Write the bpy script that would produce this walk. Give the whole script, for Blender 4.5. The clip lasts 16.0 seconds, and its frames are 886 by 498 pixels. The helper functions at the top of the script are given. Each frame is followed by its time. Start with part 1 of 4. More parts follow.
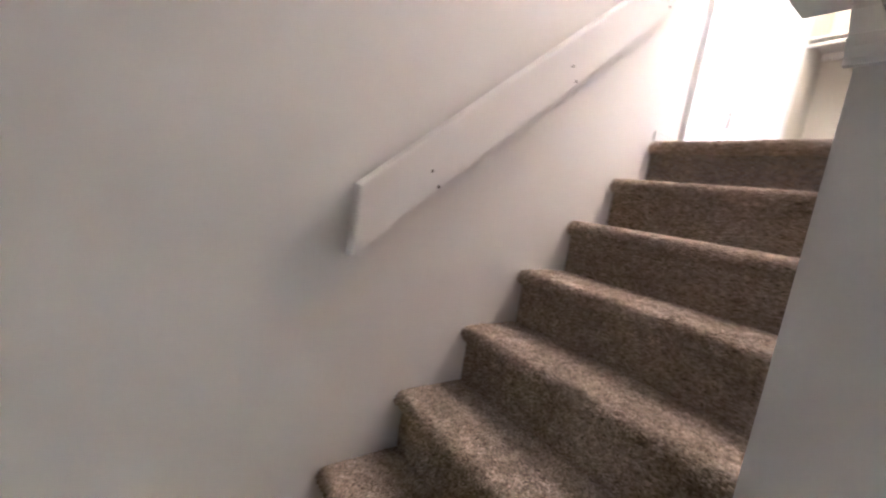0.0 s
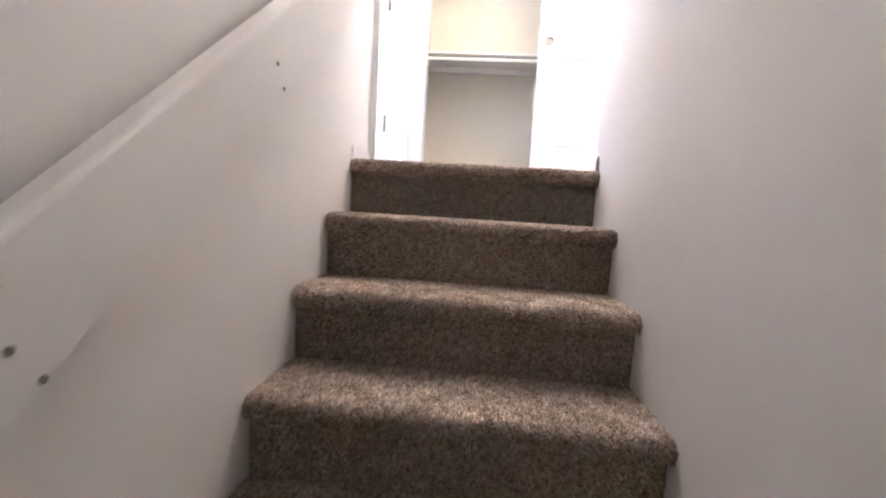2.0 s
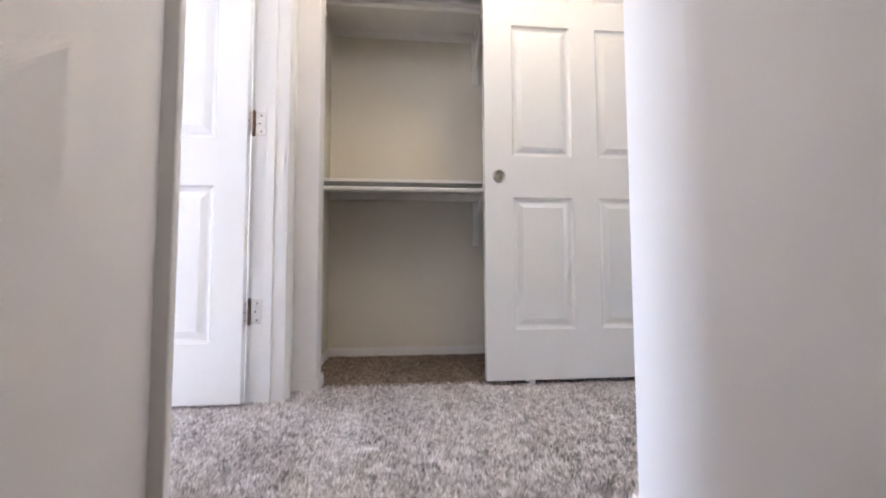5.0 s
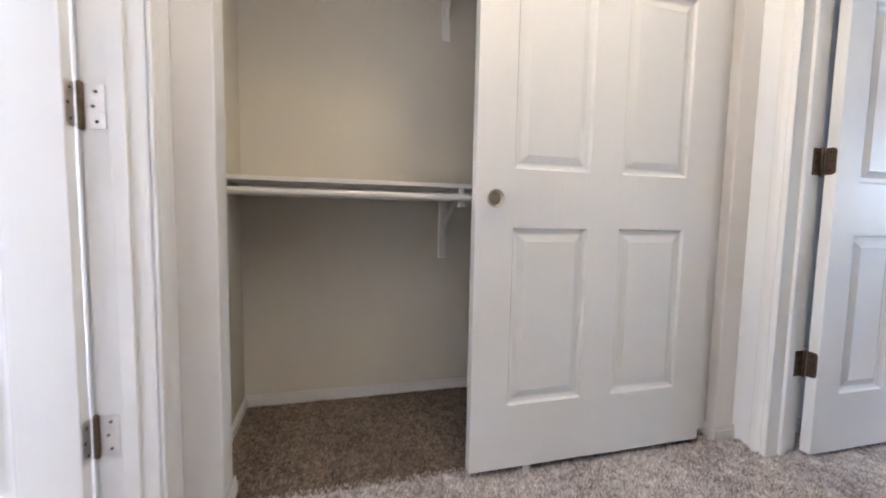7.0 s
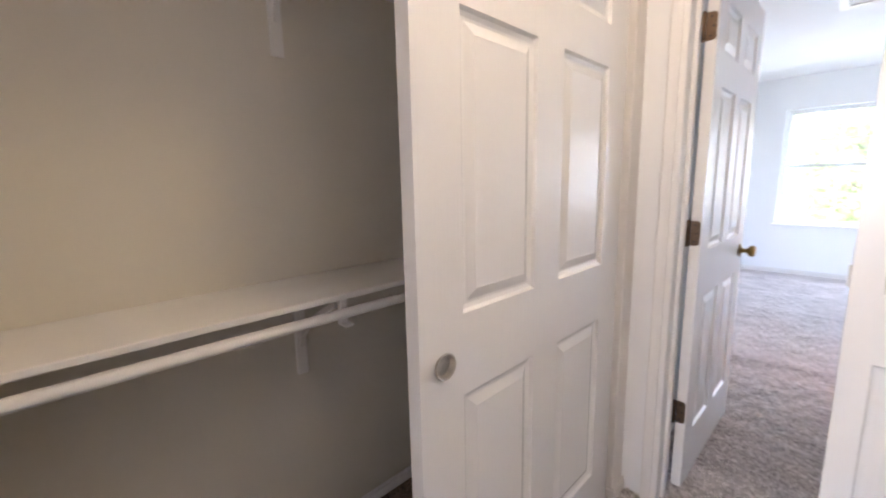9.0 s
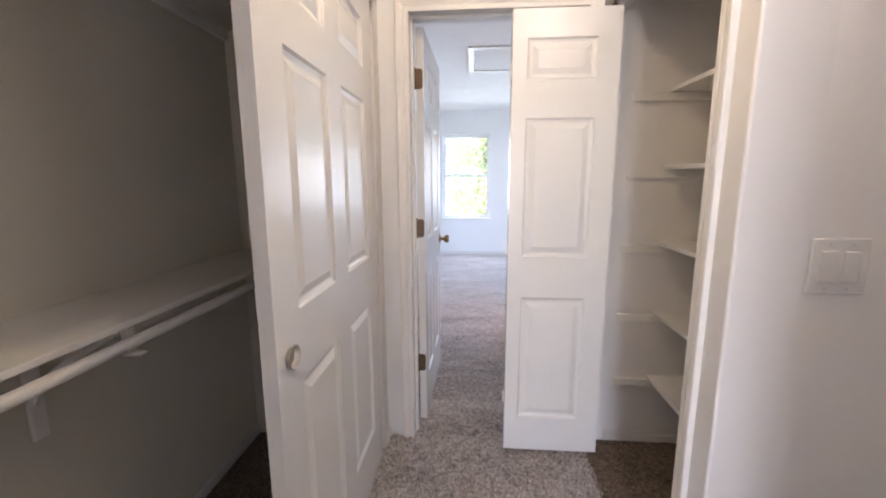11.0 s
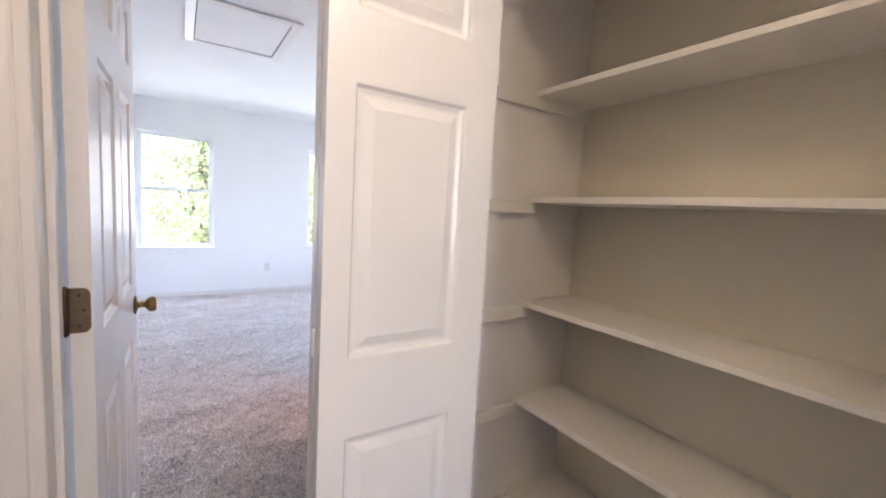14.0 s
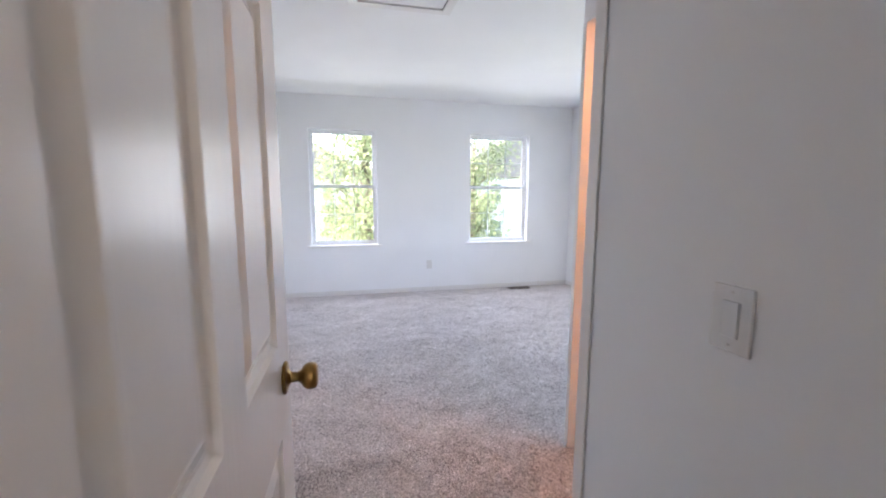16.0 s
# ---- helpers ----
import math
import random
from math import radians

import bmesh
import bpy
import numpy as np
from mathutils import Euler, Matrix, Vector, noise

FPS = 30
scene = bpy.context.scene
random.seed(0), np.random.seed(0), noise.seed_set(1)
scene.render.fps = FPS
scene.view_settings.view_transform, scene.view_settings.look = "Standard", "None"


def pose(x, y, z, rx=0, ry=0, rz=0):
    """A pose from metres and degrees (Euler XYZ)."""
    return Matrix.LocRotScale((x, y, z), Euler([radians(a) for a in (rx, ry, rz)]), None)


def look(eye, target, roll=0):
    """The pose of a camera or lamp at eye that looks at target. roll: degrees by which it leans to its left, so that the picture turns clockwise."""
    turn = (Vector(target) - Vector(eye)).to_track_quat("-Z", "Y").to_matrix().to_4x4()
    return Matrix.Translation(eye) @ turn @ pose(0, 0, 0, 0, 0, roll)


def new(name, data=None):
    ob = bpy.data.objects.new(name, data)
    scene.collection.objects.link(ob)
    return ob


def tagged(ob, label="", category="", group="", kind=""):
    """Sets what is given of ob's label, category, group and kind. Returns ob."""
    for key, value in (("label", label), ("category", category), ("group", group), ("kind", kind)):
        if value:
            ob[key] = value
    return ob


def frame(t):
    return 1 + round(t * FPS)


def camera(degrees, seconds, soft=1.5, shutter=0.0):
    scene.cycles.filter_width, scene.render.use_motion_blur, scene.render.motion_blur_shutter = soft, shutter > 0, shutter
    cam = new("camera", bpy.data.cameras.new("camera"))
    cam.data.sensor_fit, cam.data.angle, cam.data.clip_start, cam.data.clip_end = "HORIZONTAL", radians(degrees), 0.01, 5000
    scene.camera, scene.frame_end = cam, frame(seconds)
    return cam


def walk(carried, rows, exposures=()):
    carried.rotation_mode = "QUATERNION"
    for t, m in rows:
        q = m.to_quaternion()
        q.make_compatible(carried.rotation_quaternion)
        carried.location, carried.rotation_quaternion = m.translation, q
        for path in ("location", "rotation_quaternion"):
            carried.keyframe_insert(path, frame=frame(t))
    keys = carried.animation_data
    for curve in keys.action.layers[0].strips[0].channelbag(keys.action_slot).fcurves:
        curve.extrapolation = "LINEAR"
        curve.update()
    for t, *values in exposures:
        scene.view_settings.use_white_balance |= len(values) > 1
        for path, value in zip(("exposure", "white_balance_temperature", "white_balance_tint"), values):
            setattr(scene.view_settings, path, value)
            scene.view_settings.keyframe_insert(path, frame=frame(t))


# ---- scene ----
cam = camera(95.1, 16.0, soft=1.9, shutter=0.4)
PATH = [
    (0, (0.204, 0.206, -0.365), (1.377, 1.804, -0.635), 9.0),
    (0.5, (0.169, 0.346, -0.362), (1.75, 1.541, -0.634), 7.1),
    (1, (0.259, 0.578, -0.322), (2.064, 1.374, -0.654), 6.7),
    (1.5, (0.374, 0.651, -0.187), (2.296, 1.146, -0.44), 5.7),
    (2, (0.494, 0.726, -0.156), (2.477, 0.891, -0.361), 3.5),
    (2.5, (0.651, 0.766, -0.093), (2.645, 0.722, -0.252), 1.2),
    (3, (0.84, 0.763, -0.042), (2.834, 0.651, -0.139), 0.4),
    (3.5, (0.997, 0.748, 0.146), (2.995, 0.677, 0.127), -0.0),
    (4, (1.153, 0.774, 0.239), (3.148, 0.646, 0.305), -0.2),
    (4.5, (1.286, 0.792, 0.374), (3.278, 0.631, 0.444), -0.1),
    (5, (1.449, 0.776, 0.476), (3.436, 0.584, 0.598), -0.2),
    (5.2, (1.479, 0.756, 0.544), (3.469, 0.584, 0.635), -0.2),
    (7.3, (2.084, 0.866, 0.923), (3.971, 0.239, 0.713), 1.4),
    (7.5, (2.133, 0.875, 0.992), (3.993, 0.18, 0.75), 1.5),
    (8, (2.254, 0.86, 1.069), (4.05, 0.031, 0.774), 1.2),
    (8.5, (2.417, 0.848, 1.214), (4.11, -0.168, 0.889), 0.1),
    (9, (2.61, 0.9, 1.258), (4.01, -0.49, 0.932), -1.2),
    (9.5, (2.74, 1.018, 1.292), (3.733, -0.679, 0.924), -1.8),
    (10, (2.731, 1.181, 1.28), (3.324, -0.689, 0.891), -1.2),
    (10.2, (2.732, 1.219, 1.283), (3.185, -0.693, 0.91), -0.9),
    (12.3, (2.752, 0.991, 1.302), (2.582, -0.979, 1.004), 0.9),
    (12.5, (2.729, 0.902, 1.31), (2.446, -1.057, 1.023), 1.1),
    (13, (2.756, 0.654, 1.288), (2.164, -1.233, 0.991), 1.6),
    (13.5, (2.826, 0.434, 1.289), (1.889, -1.307, 0.989), 2.3),
    (14, (2.834, 0.258, 1.293), (1.748, -1.411, 1.101), 3.2),
    (14.5, (2.829, 0.071, 1.295), (1.922, -1.701, 1.106), 2.9),
    (15, (2.853, -0.15, 1.272), (2.127, -1.997, 1.032), 1.7),
    (15.5, (2.881, -0.424, 1.272), (2.33, -2.331, 1.024), 0.6),
    (16, (2.84, -0.675, 1.264), (2.387, -2.605, 1.0), 0.2),
]

EXPOSURES = [(0.0, 8.1, 5550, 22), (2.5, 7.55, 5350, 17), (3.2, 7.25, 5350, 15), (4.0, 6.7, 5450, 16), (5.0, 6.1, 5450, 17), (7.5, 6.0, 5600, 15), (8.5, 5.9, 5850, 20), (9.5, 5.4, 6000, 22), (10.2, 5.35, 5950, 21), (12.5, 5.2, 5900, 21), (14.0, 5.35, 6050, 23), (15.0, 4.95, 6150, 22), (16.0, 4.9, 6300, 22)]
walk(cam, [(t, look(eye, target, roll)) for t, eye, target, roll in PATH], EXPOSURES)

# ---- the plan, in metres; the upper floor is z = 0 ----
RISE, RUN, STEPS = 0.198, 0.2235, 8
STAIR_Y0, STAIR_Y1 = 0.300, 1.212        # right and left stair walls
TOP_X = 1.998                            # riser under the top nosing
LOW_Z = -RISE * STEPS
CEIL = 2.44
HALL_W, HALL_E = 2.2, 3.165              # hall side faces, west and east
BED_Y0, BED_Y1 = -5.86, -0.78            # bedroom, window wall and door wall
DOOR_H = 2.0

# ---- world, sun and lamps ----
world = bpy.data.worlds.new("sky")
scene.world = world
world.use_nodes = True
wn = world.node_tree
sky = wn.nodes.new("ShaderNodeTexSky")
sky.sky_type, sky.sun_disc = "NISHITA", False
sky.sun_elevation, sky.sun_rotation = radians(48), radians(86)
sky.air_density, sky.dust_density, sky.ozone_density = 1.0, 2.5, 0.4
wn.links.new(sky.outputs[0], wn.nodes["Background"].inputs[0])
wn.nodes["Background"].inputs[1].default_value = 0.09


def lamp(name, kind, energy, colour, m, **more):
    data = bpy.data.lights.new(name, kind)
    data.energy, data.color = energy, colour
    for key, value in more.items():
        if key == "size":
            data.shadow_soft_size = value
        if key == "angle":
            data.angle = radians(value)
        if key == "span":
            data.shape, data.size, data.size_y = "RECTANGLE", value[0], value[1]
    ob = new(name, data)
    ob.matrix_world = m
    return ob


SUN_FROM = Vector((math.sin(radians(86)), math.cos(radians(86)), math.tan(radians(48))))
lamp("sun", "SUN", 2.0, (1.0, 0.94, 0.86), look(SUN_FROM * 10, (0, 0, 0)), angle=0.6)
lamp("hall_lamp_bulb", "POINT", 0.30, (1.0, 0.76, 0.43), pose(2.74, 0.36, 2.355), size=0.06)
# Unseen fill lamp, added to brighten the stairwell.
lamp("stair_fill_bulb", "POINT", 0.26, (1.0, 0.86, 0.70), pose(2.26, 0.64, 2.32), size=0.15)
lamp("bath_lamp_bulb", "POINT", 0.9, (1.0, 0.44, 0.19), pose(0.95, -1.50, 2.05), size=0.15)
# the sky's light in the window openings
DAY, WARM_DAY = (0.93, 0.98, 0.98), (1.0, 0.94, 0.87)
for x in (2.88, 0.85):
    lamp("window_light", "AREA", 0.38, DAY, look((x, -5.74, 1.34), (x, -4.0, 0.75)), span=(0.76, 1.1))
# Fill lamp in the opening of the added, unseen side window.
lamp("window_light", "AREA", 0.36, DAY, look((-0.22, -4.05, 1.34), (2.0, -4.05, 0.75)), span=(1.4, 1.36))
lamp("window_light", "AREA", 2.0, WARM_DAY, look((3.02, 5.38, 1.40), (2.80, 1.0, 0.4)), span=(0.9, 1.5))


# ---- materials ----
def material(name, colour, rough=0.5, metal=0.0, vary=0.06, scale=6.0, fine=120.0, bump=0.15, depth=0.0015, spec=0.5, coat=0.0):
    """A surface with broad stains, fine grain and a fine relief."""
    m = bpy.data.materials.new(name)
    m.use_nodes = True
    t = m.node_tree
    b = t.nodes["Principled BSDF"]
    b.inputs["Roughness"].default_value, b.inputs["Metallic"].default_value = rough, metal
    b.inputs["Specular IOR Level"].default_value = spec
    b.inputs["Coat Weight"].default_value, b.inputs["Coat Roughness"].default_value = coat, 0.22
    co = t.nodes.new("ShaderNodeTexCoord")
    big = t.nodes.new("ShaderNodeTexNoise")
    big.inputs["Scale"].default_value, big.inputs["Detail"].default_value = scale, 4
    small = t.nodes.new("ShaderNodeTexNoise")
    small.inputs["Scale"].default_value, small.inputs["Detail"].default_value = fine, 3
    for n in (big, small):
        t.links.new(co.outputs["Object"], n.inputs["Vector"])
    mix = t.nodes.new("ShaderNodeMath")
    mix.operation = "MULTIPLY_ADD"
    mix.inputs[1].default_value = 0.35
    t.links.new(small.outputs["Fac"], mix.inputs[0])
    t.links.new(big.outputs["Fac"], mix.inputs[2])
    ramp = t.nodes.new("ShaderNodeMapRange")
    ramp.inputs[1].default_value, ramp.inputs[2].default_value = 0.4, 0.95
    ramp.inputs[3].default_value, ramp.inputs[4].default_value = 1 - vary, 1 + vary
    t.links.new(mix.outputs[0], ramp.inputs[0])
    tint = t.nodes.new("ShaderNodeVectorMath")
    tint.operation = "SCALE"
    tint.inputs[0].default_value = colour
    t.links.new(ramp.outputs[0], tint.inputs["Scale"])
    t.links.new(tint.outputs[0], b.inputs["Base Color"])
    bm_ = t.nodes.new("ShaderNodeBump")
    bm_.inputs["Strength"].default_value, bm_.inputs["Distance"].default_value = bump, depth
    t.links.new(small.outputs["Fac"], bm_.inputs["Height"])
    t.links.new(bm_.outputs[0], b.inputs["Normal"])
    return m


def carpet_material(name, dark, mid, light):
    """Cut pile: tufts of three yarns, laid in brushed patches."""
    m = bpy.data.materials.new(name)
    m.use_nodes = True
    t = m.node_tree
    b = t.nodes["Principled BSDF"]
    b.inputs["Roughness"].default_value = 0.95
    b.inputs["Specular IOR Level"].default_value = 0.08
    b.inputs["Sheen Weight"].default_value = 0.15
    co = t.nodes.new("ShaderNodeTexCoord")
    yarn = t.nodes.new("ShaderNodeTexVoronoi")
    yarn.inputs["Scale"].default_value = 190.0
    tuft = t.nodes.new("ShaderNodeTexNoise")
    tuft.inputs["Scale"].default_value, tuft.inputs["Detail"].default_value = 75.0, 5.0
    laid = t.nodes.new("ShaderNodeTexNoise")
    laid.inputs["Scale"].default_value, laid.inputs["Detail"].default_value = 5.0, 5.0
    for n in (yarn, tuft, laid):
        t.links.new(co.outputs["Object"], n.inputs["Vector"])
    add = t.nodes.new("ShaderNodeMath")
    add.operation = "MULTIPLY_ADD"
    add.inputs[1].default_value = 0.45
    t.links.new(laid.outputs["Fac"], add.inputs[0])
    t.links.new(tuft.outputs["Fac"], add.inputs[2])
    sep = t.nodes.new("ShaderNodeSeparateColor")
    t.links.new(yarn.outputs["Color"], sep.inputs[0])
    add2 = t.nodes.new("ShaderNodeMath")
    add2.operation = "MULTIPLY_ADD"
    add2.inputs[1].default_value = 0.30
    t.links.new(sep.outputs[0], add2.inputs[0])
    t.links.new(add.outputs[0], add2.inputs[2])
    ramp = t.nodes.new("ShaderNodeValToRGB")
    e = ramp.color_ramp.elements
    e[0].position, e[0].color = 0.55, (*dark, 1)
    e[1].position, e[1].color = 1.0, (*light, 1)
    mid_e = e.new(0.82)
    mid_e.color = (*mid, 1)
    t.links.new(add2.outputs[0], ramp.inputs[0])
    t.links.new(ramp.outputs[0], b.inputs["Base Color"])
    bm_ = t.nodes.new("ShaderNodeBump")
    bm_.inputs["Strength"].default_value, bm_.inputs["Distance"].default_value = 0.9, 0.008
    t.links.new(add2.outputs[0], bm_.inputs["Height"])
    t.links.new(bm_.outputs[0], b.inputs["Normal"])
    return m


def glass_material():
    m = bpy.data.materials.new("window_glass")
    m.use_nodes = True
    t = m.node_tree
    b = t.nodes["Principled BSDF"]
    b.inputs["Roughness"].default_value, b.inputs["Transmission Weight"].default_value = 0.0, 1.0
    b.inputs["IOR"].default_value = 1.0 + 0.12
    b.inputs["Base Color"].default_value = (0.73, 0.75, 0.75, 1)
    return m


def add_grain(m, strength, depth):
    """Embossed wood grain running up the door, over the fine relief."""
    t = m.node_tree
    co = t.nodes.new("ShaderNodeTexCoord")
    mp = t.nodes.new("ShaderNodeMapping")
    mp.inputs["Scale"].default_value = (70.0, 70.0, 3.0)
    wave = t.nodes.new("ShaderNodeTexNoise")
    wave.inputs["Scale"].default_value, wave.inputs["Detail"].default_value, wave.inputs["Distortion"].default_value = 1.0, 3.0, 1.2
    bump = t.nodes.new("ShaderNodeBump")
    bump.inputs["Strength"].default_value, bump.inputs["Distance"].default_value = strength, depth
    p = t.nodes["Principled BSDF"]
    old = p.inputs["Normal"].links[0].from_socket
    t.links.new(co.outputs["Object"], mp.inputs["Vector"])
    t.links.new(mp.outputs[0], wave.inputs["Vector"])
    t.links.new(wave.outputs["Fac"], bump.inputs["Height"])
    t.links.new(old, bump.inputs["Normal"])
    t.links.new(bump.outputs[0], p.inputs["Normal"])


WALL = material("wall_paint", (0.79, 0.768, 0.75), 0.75, vary=0.025, scale=2.5, fine=260, bump=0.12, depth=0.0006, spec=0.3)
# Wall paint copy with closet shade and warm lamplight mixed into its colour.
SHADED_WALL = material("shaded_wall_paint", (0.68, 0.643, 0.55), 0.8, vary=0.03, scale=2.5, fine=260, bump=0.12, depth=0.0006, spec=0.25)
BEDWALL = material("bedroom_wall_paint", (0.84, 0.845, 0.85), 0.75, vary=0.02, scale=2.5, fine=260, bump=0.12, depth=0.0006, spec=0.3)
CEILING = material("ceiling_paint", (0.87, 0.87, 0.865), 0.9, vary=0.02, scale=3, fine=320, bump=0.2, depth=0.001, spec=0.2)
BASE = material("baseboard_paint", (0.75, 0.73, 0.71), 0.5, vary=0.03, scale=4, fine=90, bump=0.06, depth=0.0004)
TRIM = material("white_trim_paint", (0.80, 0.785, 0.76), 0.38, vary=0.02, scale=5, fine=90, bump=0.05, depth=0.0004)
DOORP = material("white_door_paint", (0.80, 0.79, 0.77), 0.27, vary=0.02, scale=4, fine=60, bump=0.06, depth=0.0004, coat=0.35)
add_grain(DOORP, 0.6, 0.0009)
SHELFP = material("white_shelf_paint", (0.80, 0.78, 0.74), 0.45, vary=0.03, scale=5, fine=80, bump=0.06, depth=0.0005)
# Stair copy of the carpet: dim, warm light put into the colours.
STAIR_CARPET_DIM = carpet_material("stair_backing_dimmed", (0.105, 0.079, 0.061), (0.27, 0.213, 0.169), (0.44, 0.357, 0.290))
# Same carpet inside the closets, their shade mixed into the colours.
SHADED_CARPET = carpet_material("shaded_carpet_backing", (0.06, 0.045, 0.034), (0.16, 0.125, 0.096), (0.27, 0.216, 0.172))
CARPET = carpet_material("carpet_pile", (0.24, 0.216, 0.212), (0.49, 0.452, 0.445), (0.70, 0.655, 0.645))
PULL = material("worn_pull_metal", (0.50, 0.47, 0.42), 0.3, 1.0, vary=0.15, scale=60, fine=300, bump=0.08)
BRONZE = material("bronze_hinge_metal", (0.16, 0.112, 0.075), 0.42, 1.0, vary=0.2, scale=60, fine=300, bump=0.1)
NICKEL = material("nickel_hinge_metal", (0.66, 0.63, 0.59), 0.42, 1.0, vary=0.12, scale=60, fine=300, bump=0.08)
BRASS = material("aged_brass", (0.26, 0.165, 0.055), 0.3, 1.0, vary=0.15, scale=50, fine=200, bump=0.05)
DARK = material("dark_recess", (0.03, 0.026, 0.022), 0.8)
HOLE = material("filled_hole", (0.20, 0.18, 0.16), 0.8)
PLATE = material("switch_plastic", (0.71, 0.70, 0.675), 0.3, vary=0.01)
VINYL = material("window_vinyl", (0.80, 0.81, 0.82), 0.35, vary=0.01)
VENTM = material("vent_metal", (0.10, 0.075, 0.055), 0.5, 0.6, vary=0.1)
GRASS = material("lawn", (0.085, 0.10, 0.055), 0.9, vary=0.5, scale=0.6, fine=14, bump=0.6, depth=0.03)
BARK = material("bark", (0.11, 0.085, 0.065), 0.9, vary=0.4, scale=9, fine=40, bump=0.8, depth=0.02)
SIDING = material("house_siding", (0.46, 0.48, 0.51), 0.7, vary=0.05, scale=1, fine=30)
ROOFM = material("roof_shingle", (0.10, 0.095, 0.09), 0.9, vary=0.3, scale=3, fine=25, bump=0.6, depth=0.02)
PANE = material("dark_window_pane", (0.06, 0.08, 0.10), 0.08, vary=0.05)
GLASS = glass_material()


def leaf_material():
    m = bpy.data.materials.new("leaf")
    m.use_nodes = True
    t = m.node_tree
    b = t.nodes["Principled BSDF"]
    geo = t.nodes.new("ShaderNodeNewGeometry")
    ramp = t.nodes.new("ShaderNodeValToRGB")
    e = ramp.color_ramp.elements
    e[0].color, e[1].color = (0.15, 0.19, 0.10, 1), (0.28, 0.31, 0.16, 1)
    t.links.new(geo.outputs["Random Per Island"], ramp.inputs[0])
    t.links.new(ramp.outputs[0], b.inputs["Base Color"])
    b.inputs["Roughness"].default_value = 0.85
    b.inputs["Specular IOR Level"].default_value = 0.15
    b.inputs["Subsurface Weight"].default_value = 0.0
    tr = t.nodes.new("ShaderNodeBsdfTranslucent")
    t.links.new(ramp.outputs[0], tr.inputs[0])
    mix = t.nodes.new("ShaderNodeMixShader")
    mix.inputs[0].default_value = 0.62
    t.links.new(b.outputs[0], mix.inputs[1])
    t.links.new(tr.outputs[0], mix.inputs[2])
    t.links.new(mix.outputs[0], t.nodes["Material Output"].inputs[0])
    return m


LEAF = leaf_material()


# ---- mesh helpers ----
def box(bm, x0, x1, y0, y1, z0, z1):
    vs = [bm.verts.new((x, y, z)) for x in (x0, x1) for y in (y0, y1) for z in (z0, z1)]
    for f in ((0, 1, 3, 2), (4, 6, 7, 5), (0, 4, 5, 1), (2, 3, 7, 6), (0, 2, 6, 4), (1, 5, 7, 3)):
        bm.faces.new([vs[i] for i in f])


def soften(bm, width, segments=2):
    bmesh.ops.bevel(bm, geom=bm.edges[:], offset=width, segments=segments, affect="EDGES", profile=0.5)


def boxes(*dims, bevel=0.0, segments=2):
    bm = bmesh.new()
    for d in dims:
        box(bm, *d)
    if bevel:
        soften(bm, bevel, segments)
    return bm


def mesh_from(bm, name, mat, smooth=False):
    bmesh.ops.recalc_face_normals(bm, faces=bm.faces[:])
    me = bpy.data.meshes.new(name)
    bm.to_mesh(me)
    bm.free()
    me.materials.append(mat)
    if smooth:
        me.polygons.foreach_set("use_smooth", [True] * len(me.polygons))
        me.set_sharp_from_angle(angle=radians(40))
    return me


def part(name, bm, mat, parent=None, label="", smooth=False, m=None):
    ob = new(name, mesh_from(bm, name, mat, smooth))
    if m is not None:
        ob.matrix_basis = m
    if parent is not None:
        ob.parent = parent
    if label:
        tagged(ob, label)
    return ob


def structure(name, bm, mat, label="", smooth=False):
    return tagged(part(name, bm, mat, smooth=smooth), label, kind="structure")


def thing(name, m, label, category, group=""):
    ob = new(name)
    ob.empty_display_size = 0.1
    ob.matrix_basis = m
    return tagged(ob, label, category, group)


def extrude_profile(points, axis_from, axis_to, place):
    """A closed profile swept straight; place(u, v, s) gives the point."""
    bm = bmesh.new()
    a = [bm.verts.new(place(u, v, axis_from)) for u, v in points]
    b = [bm.verts.new(place(u, v, axis_to)) for u, v in points]
    n = len(points)
    for i in range(n):
        bm.faces.new((a[i], a[(i + 1) % n], b[(i + 1) % n], b[i]))
    bm.faces.new(a[::-1])
    bm.faces.new(b)
    return bm


def lathe(profile, segments=24):
    """A turned body round z from (radius, height) pairs."""
    bm = bmesh.new()
    rings = []
    for r, z in profile:
        if r < 1e-6:
            rings.append([bm.verts.new((0, 0, z))])
        else:
            rings.append([bm.verts.new((r * math.cos(2 * math.pi * k / segments), r * math.sin(2 * math.pi * k / segments), z)) for k in range(segments)])
    for lo, hi in zip(rings, rings[1:]):
        for k in range(segments):
            k2 = (k + 1) % segments
            if len(lo) == 1:
                bm.faces.new((lo[0], hi[k], hi[k2]))
            elif len(hi) == 1:
                bm.faces.new((lo[k], lo[k2], hi[0]))
            else:
                bm.faces.new((lo[k], lo[k2], hi[k2], hi[k]))
    return bm


# ---- structure: floors ----
structure("floor", boxes((TOP_X, 4.25, -6.0, 5.5, -0.25, 0.0), (1.2, TOP_X, 1.322, 5.5, -0.25, 0.0), (-0.35, TOP_X, -6.0, 0.262, -0.25, 0.0), bevel=0.0), CARPET,
          "grey-brown cut pile carpet over hall, closets and bedroom")
structure("floor_closet_1", boxes((3.21, 3.845, -0.63, 1.208, -0.05, 0.004)), SHADED_CARPET, "hall closet carpet with shade in its colour")
structure("floor_closet_2", boxes((1.655, 2.195, -0.70, 0.212, -0.05, 0.004)), SHADED_CARPET, "linen closet carpet with shade in its colour")
structure("floor_landing", boxes((-2.2, TOP_X - RUN * (STEPS - 1), -1.6, 2.2, LOW_Z - 0.2, LOW_Z)), CARPET,
          "grey-brown carpet on the lower landing")

